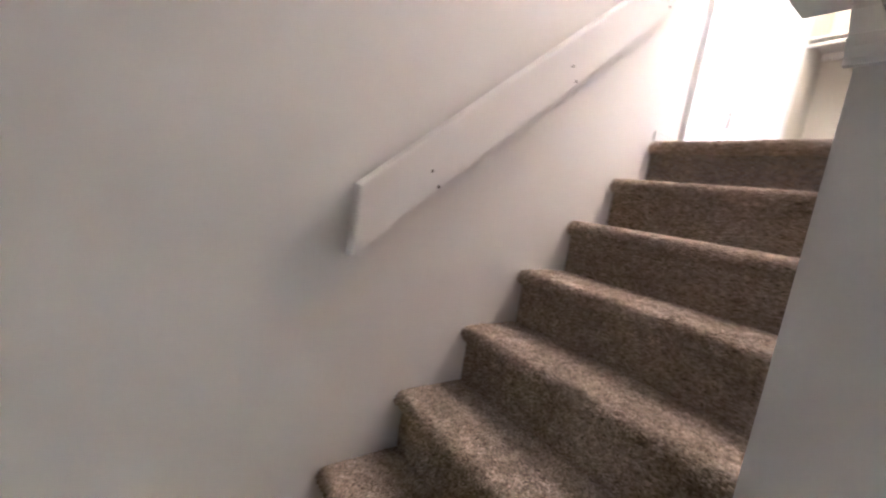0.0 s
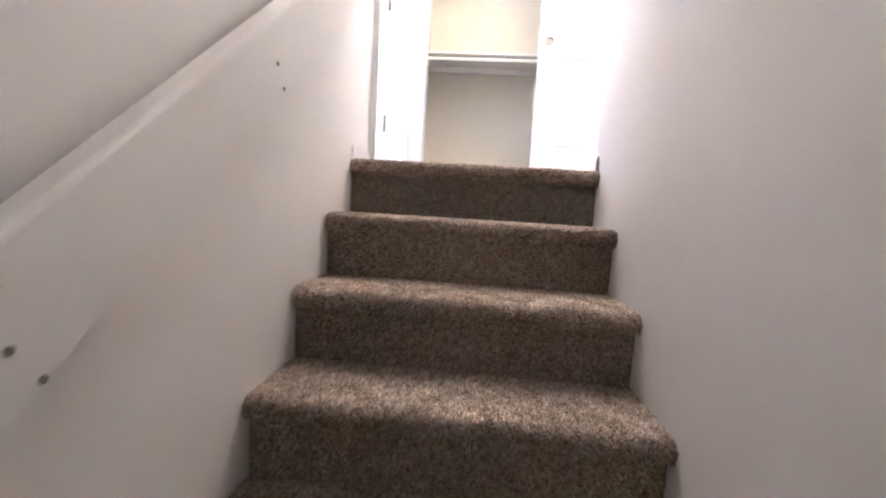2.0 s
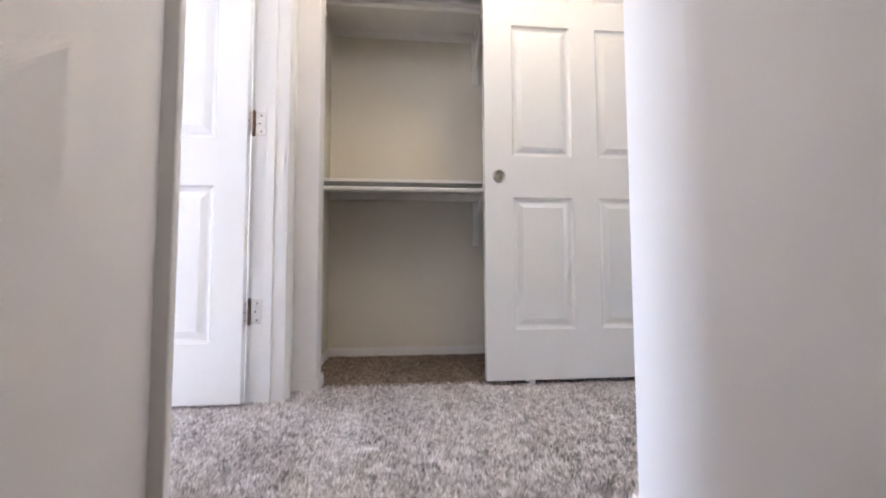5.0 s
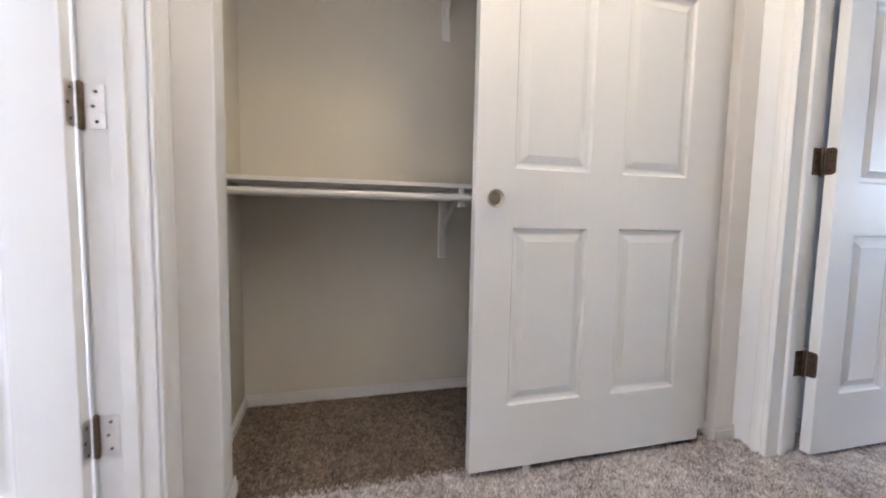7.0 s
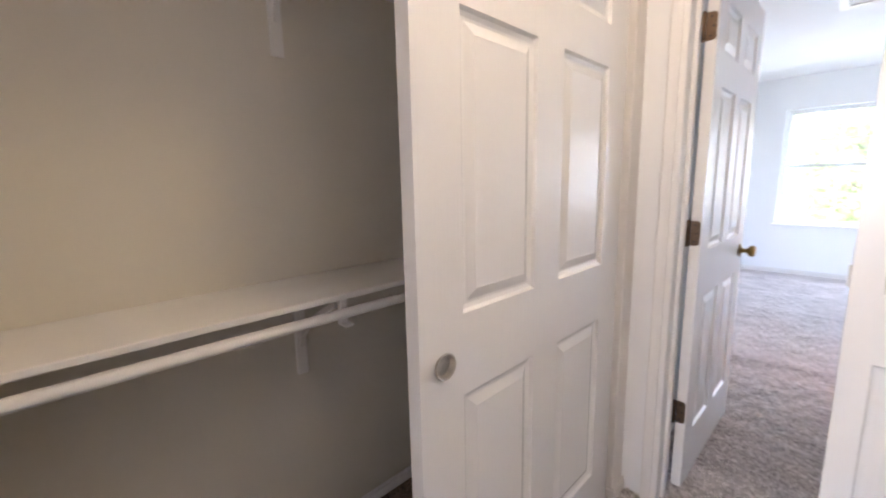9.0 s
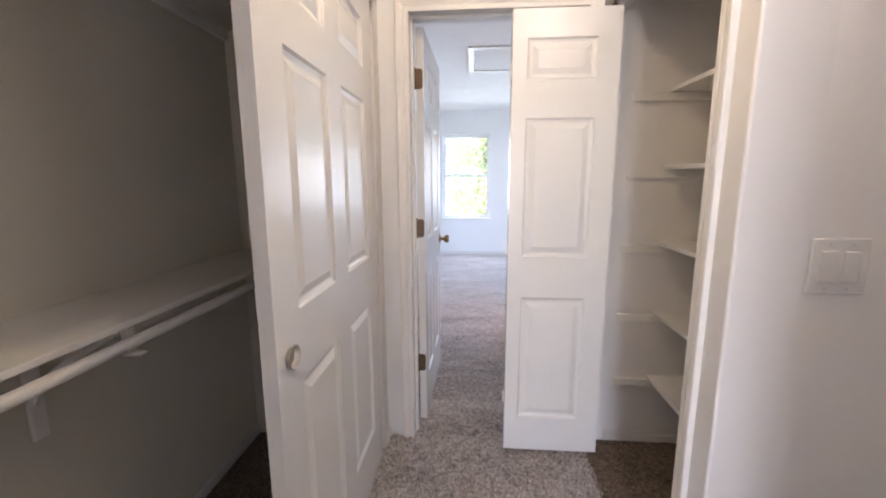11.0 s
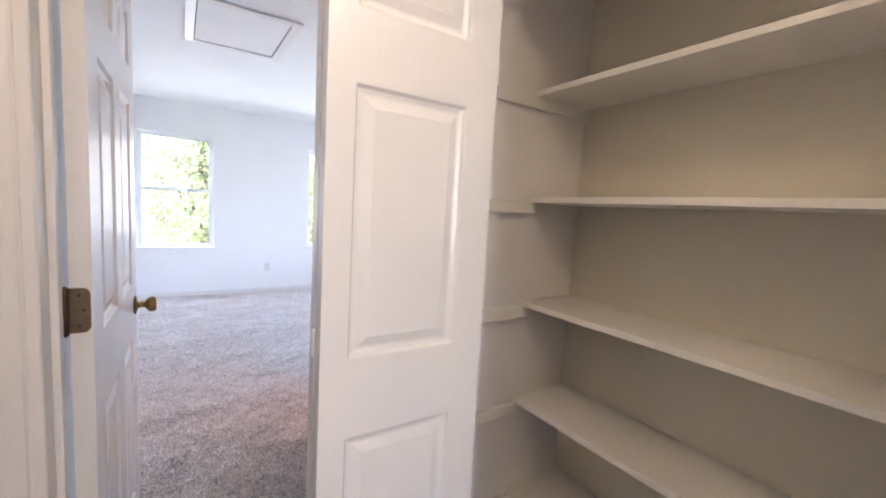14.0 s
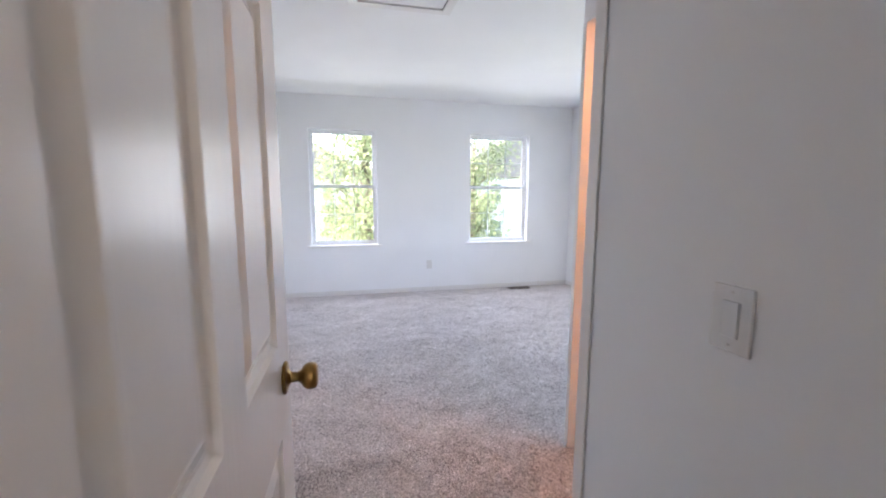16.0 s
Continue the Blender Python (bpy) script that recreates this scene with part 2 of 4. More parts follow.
# ---- structure: walls ----
T = 0.11
structure("wall_stair_left", boxes((-2.2, 2.207, STAIR_Y1, STAIR_Y1 + T, LOW_Z, CEIL)), WALL, "warm white painted stair wall")
WALL_X0 = 0.566
WALL_X1 = 2.203
wr = extrude_profile([(WALL_X0, 0.262), (WALL_X0, 0.288), (1.60, 0.306), (2.05, 0.3185), (WALL_X1, 0.336), (WALL_X1, 0.262)], LOW_Z, CEIL, lambda u, v, s: (u, v, s))
bmesh.ops.bevel(wr, geom=[e for e in wr.edges if all(v.co.x > 2.2 and v.co.y > 0.3 for v in e.verts)], offset=0.007, segments=6, affect="EDGES", profile=0.5)
box(wr, 0.676, HALL_W - 0.001, 0.212, 0.262, LOW_Z, CEIL)
structure("wall_stair_right", wr, WALL, "warm white painted stair wall with rounded corner")
structure("wall_landing_south", boxes((-2.2, 0.676, -1.71, -1.6, LOW_Z, CEIL), (WALL_X0, 0.676, -1.6, 0.262, LOW_Z, CEIL)), WALL, "warm white painted landing wall")
structure("wall_landing_west", boxes((-2.31, -2.2, -1.71, 1.322, LOW_Z, CEIL)), WALL, "warm white painted landing wall")

# hall, west side: linen closet front with its opening
LIN_Y0, LIN_Y1, LIN_BACK = -0.69, 0.209, 1.655
structure("wall_linen_front", boxes((2.09, HALL_W, LIN_Y1, 0.212, 0, CEIL), (2.09, HALL_W, -0.70, LIN_Y0, 0, CEIL), (2.09, HALL_W, LIN_Y0, LIN_Y1, DOOR_H, CEIL)), WALL,
          "warm white painted wall round the linen closet opening")
# Only the back gets the shade colour; the lit side keeps the plain paint.
structure("wall_linen_back", boxes((LIN_BACK - T, LIN_BACK, -0.70, 0.212, 0, CEIL)), SHADED_WALL, "linen closet back, wall paint darkened for shade")
structure("wall_linen_side", boxes((LIN_BACK - T, HALL_W, -0.82, -0.70, 0, CEIL)), WALL, "warm white painted side of the linen closet")

# hall, east side: bypass closet
CL_Y0, CL_Y1, CL_BACK = -0.57, 1.131, 3.845
for n, (d, mat, label) in enumerate((
        ((HALL_E, 3.27, CL_Y1, 1.228, 0, CEIL), WALL, "warm white painted return beside the closet opening"),
        ((HALL_E, 3.27, -0.66, CL_Y0, 0, CEIL), WALL, "warm white painted return beside the closet opening"),
        ((HALL_E, 3.27, CL_Y0, CL_Y1, 2.03, CEIL), WALL, "warm white painted header over the closet opening"),
        ((CL_BACK, CL_BACK + T, -0.66, 1.35, 0, CEIL), SHADED_WALL, "hall closet back, wall paint darkened for shade"),
        ((3.27, CL_BACK, 1.208, 1.228, 0, CEIL), SHADED_WALL, "hall closet side, wall paint darkened for shade"),
        ((3.27, CL_BACK, -0.66, -0.63, 0, CEIL), SHADED_WALL, "hall closet side, wall paint darkened for shade"))):
    structure("wall_closet_%d" % (n + 1), boxes(d, bevel=0.004 if mat is WALL and n < 2 else 0.0), mat, label)

# doorways at both ends of the hall
DX0, DX1 = 2.27, 3.03
structure("wall_bedroom_door", boxes((2.2, DX0 - 0.02, BED_Y1, -0.66, 0, CEIL), (DX1 + 0.02, 4.1, BED_Y1, -0.66, 0, CEIL), (DX0 - 0.02, DX1 + 0.02, BED_Y1, -0.66, DOOR_H + 0.02, CEIL)), BEDWALL,
          "white painted wall with the bedroom doorway")
structure("wall_north_door", boxes((2.215, DX0 - 0.02, 1.228, 1.348, 0, CEIL), (DX1 + 0.02, 4.1, 1.228, 1.348, 0, CEIL), (DX0 - 0.02, DX1 + 0.02, 1.228, 1.348, DOOR_H + 0.02, CEIL)), WALL,
          "warm white painted wall with the second room's doorway")

# bedroom
SW_X, SW_END = 2.18, -1.70
structure("wall_bedroom_entry", boxes((2.07, SW_X, SW_END, BED_Y1, 0, CEIL), (1.79, 2.07, SW_END, SW_END + 0.1, 0, CEIL)), BEDWALL, "white painted entry wall of the bedroom")
structure("wall_bath", boxes((1.67, 1.79, -1.75, SW_END, 0, CEIL), (1.67, 1.79, -2.386, -1.75, 2.02, CEIL), (1.67, 1.79, -2.405, -2.386, 0, CEIL),
                             (-0.31, 1.67, -2.5, -2.4, 0, CEIL), (0.2, 0.3, -2.4, -1.0, 0, CEIL), (0.3, 1.67, -1.1, -1.0, 0, CEIL)), BEDWALL, "white painted walls of the lit side room")
structure("wall_bath_side", boxes((1.67, 1.785, SW_END, -1.0, 0, CEIL)), BEDWALL, "white painted side room wall")
WIN = [(2.475, 3.28), (0.43, 1.265)]
WZ0, WZ1 = 0.62, 2.05
y0, y1 = BED_Y0 - 0.16, BED_Y0
structure("wall_window", boxes((-0.31, WIN[1][0], y0, y1, 0, CEIL), (WIN[1][1], WIN[0][0], y0, y1, 0, CEIL), (WIN[0][1], 4.21, y0, y1, 0, CEIL),
                               *[(a, b, y0, y1, 0, WZ0) for a, b in WIN], *[(a, b, y0, y1, WZ1, CEIL) for a, b in WIN]), BEDWALL, "white painted wall with two bedroom windows")
structure("wall_bedroom_west", boxes((-0.31, -0.2, BED_Y0, -4.8, 0, CEIL), (-0.31, -0.2, -3.3, -2.5, 0, CEIL), (-0.31, -0.2, -4.8, -3.3, 0, WZ0), (-0.31, -0.2, -4.8, -3.3, WZ1, CEIL)), BEDWALL, "white painted bedroom wall")
structure("wall_bedroom_east", boxes((4.1, 4.21, BED_Y0, -0.66, 0, CEIL)), BEDWALL, "white painted bedroom wall")
# Guessed wall, added to block light from the gap at the door's hinges.
structure("wall_added_return", boxes((3.14, 4.1, -1.52, BED_Y1, 0, CEIL)), BEDWALL, "added white wall that darkens the gap behind the door")

# second room, north of the hall, with a window
structure("wall_north_room", boxes((4.1, 4.21, 1.228, 5.4, 0, CEIL), (1.2, 1.31, 1.322, 5.4, 0, CEIL), (1.2, 2.52, 5.4, 5.5, 0, CEIL), (3.52, 4.21, 5.4, 5.5, 0, CEIL),
                                   (2.52, 3.52, 5.4, 5.5, 0, 0.45), (2.52, 3.52, 5.4, 5.5, 2.15, CEIL)), WALL, "white painted walls of the second room")
structure("ceiling", boxes((-2.31, 4.25, -6.05, 5.55, CEIL, CEIL + 0.15)), CEILING, "flat white painted ceiling")


# ---- trim ----
CASING = [(0.0, 0.0), (0.0, 0.009), (0.003, 0.0115), (0.017, 0.012), (0.021, 0.0095), (0.025, 0.0125), (0.036, 0.0165), (0.050, 0.018), (0.0555, 0.0175), (0.057, 0.0155), (0.057, 0.0)]


def casing(name, m, width, height, label):
    """Door casing in its own plane: x across, z up, y towards the viewer; a moulded profile mitred at the head."""
    whole = bmesh.new()
    for place in (lambda u, v, s: (-u, v, s * (height + u)), lambda u, v, s: (width + u, v, s * (height + u)), lambda u, v, s: (-u + s * (width + 2 * u), v, height + u)):
        leg = extrude_profile(CASING, 0.0, 1.0, place)
        me = bpy.data.meshes.new("casing_leg")
        leg.to_mesh(me)
        leg.free()
        whole.from_mesh(me)
        bpy.data.meshes.remove(me)
    ob = structure(name, whole, TRIM, label)
    ob.matrix_basis = m
    return ob


def jamb(name, x0, x1, y0, y1, height, stop_y):
    """The lining of a doorway, with its stop."""
    t = 0.02
    dims = [(x0 - t, x0, y0, y1, 0, height), (x1, x1 + t, y0, y1, 0, height), (x0 - t, x1 + t, y0, y1, height, height + t)]
    s0, s1 = stop_y, stop_y + 0.03
    dims += [(x0, x0 + 0.012, s0, s1, 0, height), (x1 - 0.012, x1, s0, s1, 0, height), (x0 + 0.012, x1 - 0.012, s0, s1, height - 0.012, height)]
    return structure(name, boxes(*dims, bevel=0.0015), TRIM, "white painted door jamb with stop")


jamb("door_jamb_1", DX0, DX1, BED_Y1 - 0.004, -0.656, DOOR_H, -0.735)
casing("trim_1", pose(DX0, -0.66, 0) , DX1 - DX0, DOOR_H, "white painted door casing")
casing("trim_2", pose(DX1, BED_Y1, 0, 0, 0, 180), DX1 - DX0, DOOR_H, "white painted door casing")
jamb("door_jamb_2", DX0, DX1, 1.224, 1.352, DOOR_H, 1.265)
casing("trim_3", pose(DX1, 1.228, 0, 0, 0, 180), DX1 - DX0, DOOR_H, "white painted door casing")
casing("trim_4", pose(DX0, 1.348, 0), DX1 - DX0, DOOR_H, "white painted door casing")
# linen closet: casing and lining
casing("trim_5", pose(HALL_W, LIN_Y1, 0, 0, 0, -90), LIN_Y1 - LIN_Y0, DOOR_H, "white painted closet casing")
# entry wall end and side room doorway
structure("trim_11", boxes((2.207, 2.226, 1.184, 1.228, 0, CEIL), bevel=0.003), TRIM, "white painted corner board beside the doorway")
structure("trim_6", boxes((SW_X, SW_X + 0.007, SW_END, SW_END + 0.05, 0, CEIL), bevel=0.004), TRIM, "white painted corner trim")
structure("trim_7", boxes((1.665, 1.798, -2.400, -2.372, 0, 2.02), bevel=0.002), TRIM, "white painted door jamb lit orange")


def baseboard(name, x0, x1, y0, y1, high=0.055):
    """A run along x or y; the thick lower part and a thinner top lip."""
    bm = bmesh.new()
    box(bm, x0, x1, y0, y1, 0, high - 0.014)
    if x1 - x0 < y1 - y0:
        box(bm, x0 + (x1 - x0) * 0.25, x1 - (x1 - x0) * 0.25, y0, y1, high - 0.014, high)
    else:
        box(bm, x0, x1, y0 + (y1 - y0) * 0.25, y1 - (y1 - y0) * 0.25, high - 0.014, high)
    soften(bm, 0.0015, 1)
    return structure(name, bm, BASE, "white painted baseboard")


B = 0.012
for n, dims in enumerate([
        (1.986, 2.206, STAIR_Y1 - 0.008, STAIR_Y1), (1.986, WALL_X1 + B, 0.316, 0.328), (WALL_X1, WALL_X1 + B, 0.270, 0.330),
        (HALL_E - B, HALL_E, 1.131 - B, 1.228), (HALL_E, 3.27, CL_Y1 - B, CL_Y1), (HALL_E - B, HALL_E, -0.66, CL_Y0 + B), (HALL_E, 3.27, CL_Y0, CL_Y0 + B),
        (CL_BACK - B, CL_BACK, -0.63, 1.208), (3.27, CL_BACK - B, 1.208 - B, 1.208),
        (LIN_BACK, LIN_BACK + B, -0.70, 0.212), (LIN_BACK + B, 2.09, -0.70, -0.70 + B),
        (-0.2, 4.1, BED_Y0, BED_Y0 + B), (-0.2, -0.2 + B, BED_Y0 + B, -2.5), (3.14 - B, 3.14, -1.52, BED_Y1), (SW_X, SW_X + B, SW_END + 0.05, BED_Y1 - B)]):
    run = baseboard("baseboard_%d" % (n + 1), *dims)
    if n == 1:
        # follows the flare of the wall towards its corner
        for v in run.data.vertices:
            v.co.y += 0.015 if v.co.x > 2.1 else 0.0

# ---- landing ledge: capped half wall end with a moulded apron ----
ledge = thing("ledge", pose(WALL_X0, 0.288, -0.240), "white painted ledge cap with moulded apron on the stair wall end", "ledge")
cap = extrude_profile([(0.0, 0.068), (-0.042, 0.068), (-0.050, 0.060), (-0.050, 0.053), (-0.042, 0.045), (0.0, 0.045)], 0.034, -0.48, lambda u, v, s: (u * 0.74, s, v * 0.74))
part("cap", cap, TRIM, ledge)
apron = extrude_profile([(0.0, 0.045), (-0.022, 0.045), (-0.021, 0.035), (-0.015, 0.024), (-0.012, 0.018), (-0.012, 0.008), (-0.007, 0.0), (-0.007, -0.006), (0.0, -0.006)], 0.005, -0.48, lambda u, v, s: (u * 0.74, s, v * 0.74))
part("apron", apron, TRIM, ledge)

# ---- staircase ----
stairs = thing("staircase", pose(TOP_X, 0, 0), "carpeted staircase of eight steps between white walls", "staircase")
NOSE, THICK = 0.034, 0.050


def tread_bm():
    pts = [(RUN + 0.03, 0.0), (0.0, 0.0)]
    for k in range(9):
        a = math.pi / 2 + math.pi * k / 8
        pts.append((-NOSE + 0.024 + 0.024 * math.cos(a) * 1.0, -THICK / 2 + THICK / 2 * math.sin(a)))
    pts += [(0.0, -THICK), (RUN + 0.03, -THICK)]
    bm = bmesh.new()
    rows = []
    y0, y1 = STAIR_Y0 - 0.016, STAIR_Y1 - 0.002
    spans = [(y0, 0.88), (y0 + 0.004, 0.96), (y0 + 0.014, 1.0)] + [(y0 + (y1 - y0) * k / 12, 1.0) for k in range(1, 12)] + [(y1 - 0.014, 1.0), (y1 - 0.004, 0.96), (y1, 0.88)]
    for y, s in spans:
        row = []
        for u, v in pts:
            w = noise.noise(Vector((u * 9, y * 9, v * 9 + 3))) * 0.003 if u < RUN - NOSE else 0
            if u <= 0.0:
                u2, v2 = 0.0 + (u - 0.0) * s, -THICK / 2 + (v + THICK / 2) * (0.5 + 0.5 * s)
            else:
                u2, v2 = u, v
            row.append(bm.verts.new((u2 - w, y, v2 + w)))
        rows.append(row)
    n = len(pts)
    for a, b in zip(rows, rows[1:]):
        for i in range(n):
            bm.faces.new((a[i], a[(i + 1) % n], b[(i + 1) % n], b[i]))
    bm.faces.new(rows[0][::-1])
    bm.faces.new(rows[-1])
    return bm


tread_mesh = mesh_from(tread_bm(), "tread", STAIR_CARPET_DIM, True)
riser_mesh = mesh_from(boxes((0.0, 0.05, STAIR_Y0 - 0.016, STAIR_Y1 - 0.002, -RISE, -THICK + 0.004)), "riser", STAIR_CARPET_DIM)
for i in range(STEPS):
    for nm, me in (("tread", tread_mesh), ("riser", riser_mesh)):
        o = new(nm, me)
        o.parent = stairs
        o.location = (-RUN * i, 0, -RISE * i)

# ---- handrail board on the left stair wall ----
RB = [(0.614, -0.376), (0.614, -0.556), (1.930, 0.576), (1.930, 0.746)]
rail = thing("handrail_board", pose(0, STAIR_Y1, 0), "white painted sloping handrail backing board with screw holes", "handrail")
bm = extrude_profile(RB, -0.067, -0.030, lambda u, v, s: (u, s, v))
front = [e for e in bm.edges if all(abs(v.co.y + 0.067) < 1e-5 for v in e.verts)]
low = [e for e in front if abs((e.verts[0].co.z + e.verts[1].co.z) / 2 - 0.01) < 0.03]
bmesh.ops.bevel(bm, geom=[e for e in front if e not in low], offset=0.013, segments=4, affect="EDGES", profile=0.55)
part("board", bm, WALL, rail)
for x, z in ((0.85, -0.27), (1.30, 0.117), (1.74, 0.495)):
    part("spacer", boxes((x, x + 0.09, -0.032, 0.0, z - 0.03, z + 0.03)), TRIM, rail)
for x, z in ((0.817, -0.311), (0.845, -0.350), (1.300, 0.108), (1.328, 0.067), (1.758, 0.511), (1.787, 0.474)):
    h = lathe([(0.0, 0.0), (0.0048, 0.0), (0.0048, 0.001), (0.0, 0.002)], 12)
    part("screw_hole", h, HOLE, rail, "dark empty screw hole", m=pose(x, -0.0668, z, 90, 0, 0))


# ---- panelled doors ----
def panel_door_bm(width, height, thick, columns, bands):
    """x across, z up, front face at y = 0, back at y = thick. columns and bands: the panels' spans."""
    bm = bmesh.new()
    xs = sorted({0.0, width, *[v for c in columns for v in c]})
    zs = sorted({0.0, height, *[v for b in bands for v in b]})
    rings = ((0.0, 0.0), (0.006, 0.008), (0.015, 0.011), (0.021, 0.011), (0.045, 0.002), (0.048, 0.0025))
    for face_y, sign in ((0.0, 1), (thick, -1)):
        grid = {(x, z): bm.verts.new((x, face_y, z)) for x in xs for z in zs}
        for xa, xb in zip(xs, xs[1:]):
            for za, zb in zip(zs, zs[1:]):
                corner = [grid[xa, za], grid[xb, za], grid[xb, zb], grid[xa, zb]]
                if (xa, xb) in columns and (za, zb) in bands:
                    last = corner
                    for inset, deep in rings[1:]:
                        y = face_y + sign * deep
                        ring = [bm.verts.new(p) for p in ((xa + inset, y, za + inset), (xb - inset, y, za + inset), (xb - inset, y, zb - inset), (xa + inset, y, zb - inset))]
                        for k in range(4):
                            bm.faces.new((last[k], last[(k + 1) % 4], ring[(k + 1) % 4], ring[k]))
                        last = ring
                    bm.faces.new(last)
                else:
                    bm.faces.new(corner)
    bm.verts.ensure_lookup_table()

    def edge_strip(points):
        for (xa, za), (xb, zb) in zip(points, points[1:]):
            a = [v for v in bm.verts if abs(v.co.x - xa) < 1e-6 and abs(v.co.z - za) < 1e-6]
            b = [v for v in bm.verts if abs(v.co.x - xb) < 1e-6 and abs(v.co.z - zb) < 1e-6]
            a.sort(key=lambda v: v.co.y)
            b.sort(key=lambda v: v.co.y)
            bm.faces.new((a[0], b[0], b[-1], a[-1]))
    edge_strip([(0.0, z) for z in zs])
    edge_strip([(width, z) for z in zs])
    edge_strip([(x, 0.0) for x in xs])
    edge_strip([(x, height) for x in xs])
    sharp = [e for e in bm.edges if len(e.link_faces) == 2 and e.calc_face_angle(0) > 1.2 and (abs(e.verts[0].co.y - e.verts[1].co.y) < 1e-6)]
    bmesh.ops.bevel(bm, geom=sharp, offset=0.002, segments=2, affect="EDGES", profile=0.5)
    return bm


def panel_columns(width, stile, mullion):
    w = (width - 2 * stile - mullion) / 2
    return [(round(stile, 5), round(stile + w, 5)), (round(stile + w + mullion, 5), round(width - stile, 5))]


BANDS = [(0.215, 0.785), (0.965, 1.565), (1.68, 1.85)]


def knob_bm():
    return lathe([(0.0, 0.0), (0.031, 0.0), (0.033, 0.003), (0.030, 0.007), (0.016, 0.010), (0.011, 0.014), (0.010, 0.026), (0.013, 0.032), (0.022, 0.038),
                  (0.0265, 0.045), (0.027, 0.054), (0.025, 0.061), (0.020, 0.0645), (0.0, 0.065)], 28)


def hinge(parent, z, mat, label, flip=False):
    """A butt hinge on the door's edge x = 0: rounded leaf, knuckle and jamb leaf; flip: the knuckle on the front side."""
    def fy(a, b):
        return (0.035 - b, 0.035 - a) if flip else (a, b)
    a, c = fy(0.003, 0.036)
    bm = boxes((-0.0015, 0.001, a, c, z - 0.046, z + 0.046))
    free = c if flip else a
    bmesh.ops.bevel(bm, geom=[e for e in bm.edges if all(abs(v.co.y - free) < 1e-5 for v in e.verts) and abs(e.verts[0].co.x - e.verts[1].co.x) > 1e-3], offset=0.013, segments=5, affect="EDGES", profile=0.5)
    h = part("hinge", bm, mat, parent, label)
    k = lathe([(0.0, -0.05), (0.004, -0.05), (0.0065, -0.046), (0.0065, -0.018), (0.0055, -0.0175), (0.0055, -0.0165), (0.0065, -0.016), (0.0065, 0.016), (0.0055, 0.0165), (0.0055, 0.0175), (0.0065, 0.018), (0.0065, 0.046), (0.004, 0.05), (0.0, 0.052)], 12)
    part("knuckle", k, BRONZE, h, "", True, pose(-0.009, sum(fy(0.041, 0.041)) / 2, z))
    ja, jc = fy(0.0425, 0.0445)
    part("jamb_leaf", boxes((-0.052, -0.016, ja, jc, z - 0.046, z + 0.046)), mat, h)
    for dz in (-0.031, 0.0, 0.031):
        s = lathe([(0.0, 0.0), (0.0036, 0.0), (0.003, 0.0012), (0.0, 0.0012)], 10)
        ya = sum(fy(*((0.013, 0.013) if dz == 0 else (0.021, 0.021)))) / 2
        part("screw", s, DARK, h, m=pose(-0.0014, ya, z + dz, 0, -90, 0))
        s2 = lathe([(0.0, 0.0), (0.0036, 0.0), (0.003, 0.0012), (0.0, 0.0012)], 10)
        yb = jc + 0.0 if flip else ja
        part("screw", s2, DARK, h, m=pose(-0.036 + (0.006 if dz == 0 else 0), yb, z + dz, -90 if flip else 90, 0, 0))
    return h


# bedroom door, standing open along the wall line x = 3.0
W1 = 0.76
bed_door = thing("door_1", pose(2.985, -0.80, 0.015, 0, 0, -91), "white six-panel bedroom door standing open, brass knob", "door")
tagged(bed_door, kind="structure")
part("door_leaf", panel_door_bm(W1, 1.975, 0.035, panel_columns(W1, 0.112, 0.10), BANDS), DOORP, bed_door)
part("door_knob", knob_bm(), BRASS, bed_door, "aged brass round door knob", True, pose(W1 - 0.062, 0.0, 0.885, 90, 0, 0))
part("door_knob", knob_bm(), BRASS, bed_door, "aged brass round door knob", True, pose(W1 - 0.062, 0.035, 0.885, -90, 0, 0))

for z in (0.322, 1.037, 1.747):
    hinge(bed_door, z, BRONZE, "bronze butt hinge with rounded corners")
part("latch_plate", boxes((W1 - 0.0005, W1 + 0.0015, 0.005, 0.030, 0.86, 0.915)), BRASS, bed_door)

# second room's door, standing open
north_door = thing("door_2", pose(3.02, 1.356, 0.015, 0, 0, 90), "white six-panel door standing open, nickel hinges", "door")
tagged(north_door, kind="structure")
part("door_leaf", panel_door_bm(W1, 1.975, 0.035, panel_columns(W1, 0.112, 0.10), BANDS), DOORP, north_door)
for s in (0.0, 0.035):
    part("door_knob", knob_bm(), BRASS, north_door, "aged brass round door knob", True, pose(W1 - 0.062, s, 0.885, 90 if s == 0 else -90, 0, 0))
for z in (0.322, 1.037, 1.747):
    hinge(north_door, z, NICKEL, "nickel butt hinge with dark screws", True)

stop = thing("door_stop", pose(3.10, 1.348, 0.05), "steel spring door stop with black rubber tip", "door stop")
part("base", lathe([(0.0, 0.0), (0.012, 0.0), (0.012, 0.004), (0.007, 0.008), (0.0, 0.008)], 14), NICKEL, stop, "", True, pose(0, 0, 0, -90, 0, 0))
part("spring", lathe([(0.0, 0.008)] + [(0.0045 + 0.0012 * (k % 2), 0.008 + k * 0.0025) for k in range(18)] + [(0.0, 0.053)], 12), NICKEL, stop, "", True, pose(0, 0, 0, -90, 0, 0))
part("tip", lathe([(0.0, 0.052), (0.008, 0.052), (0.008, 0.062), (0.006, 0.066), (0.0, 0.066)], 14), DARK, stop, "black rubber tip", True, pose(0, 0, 0, -90, 0, 0))

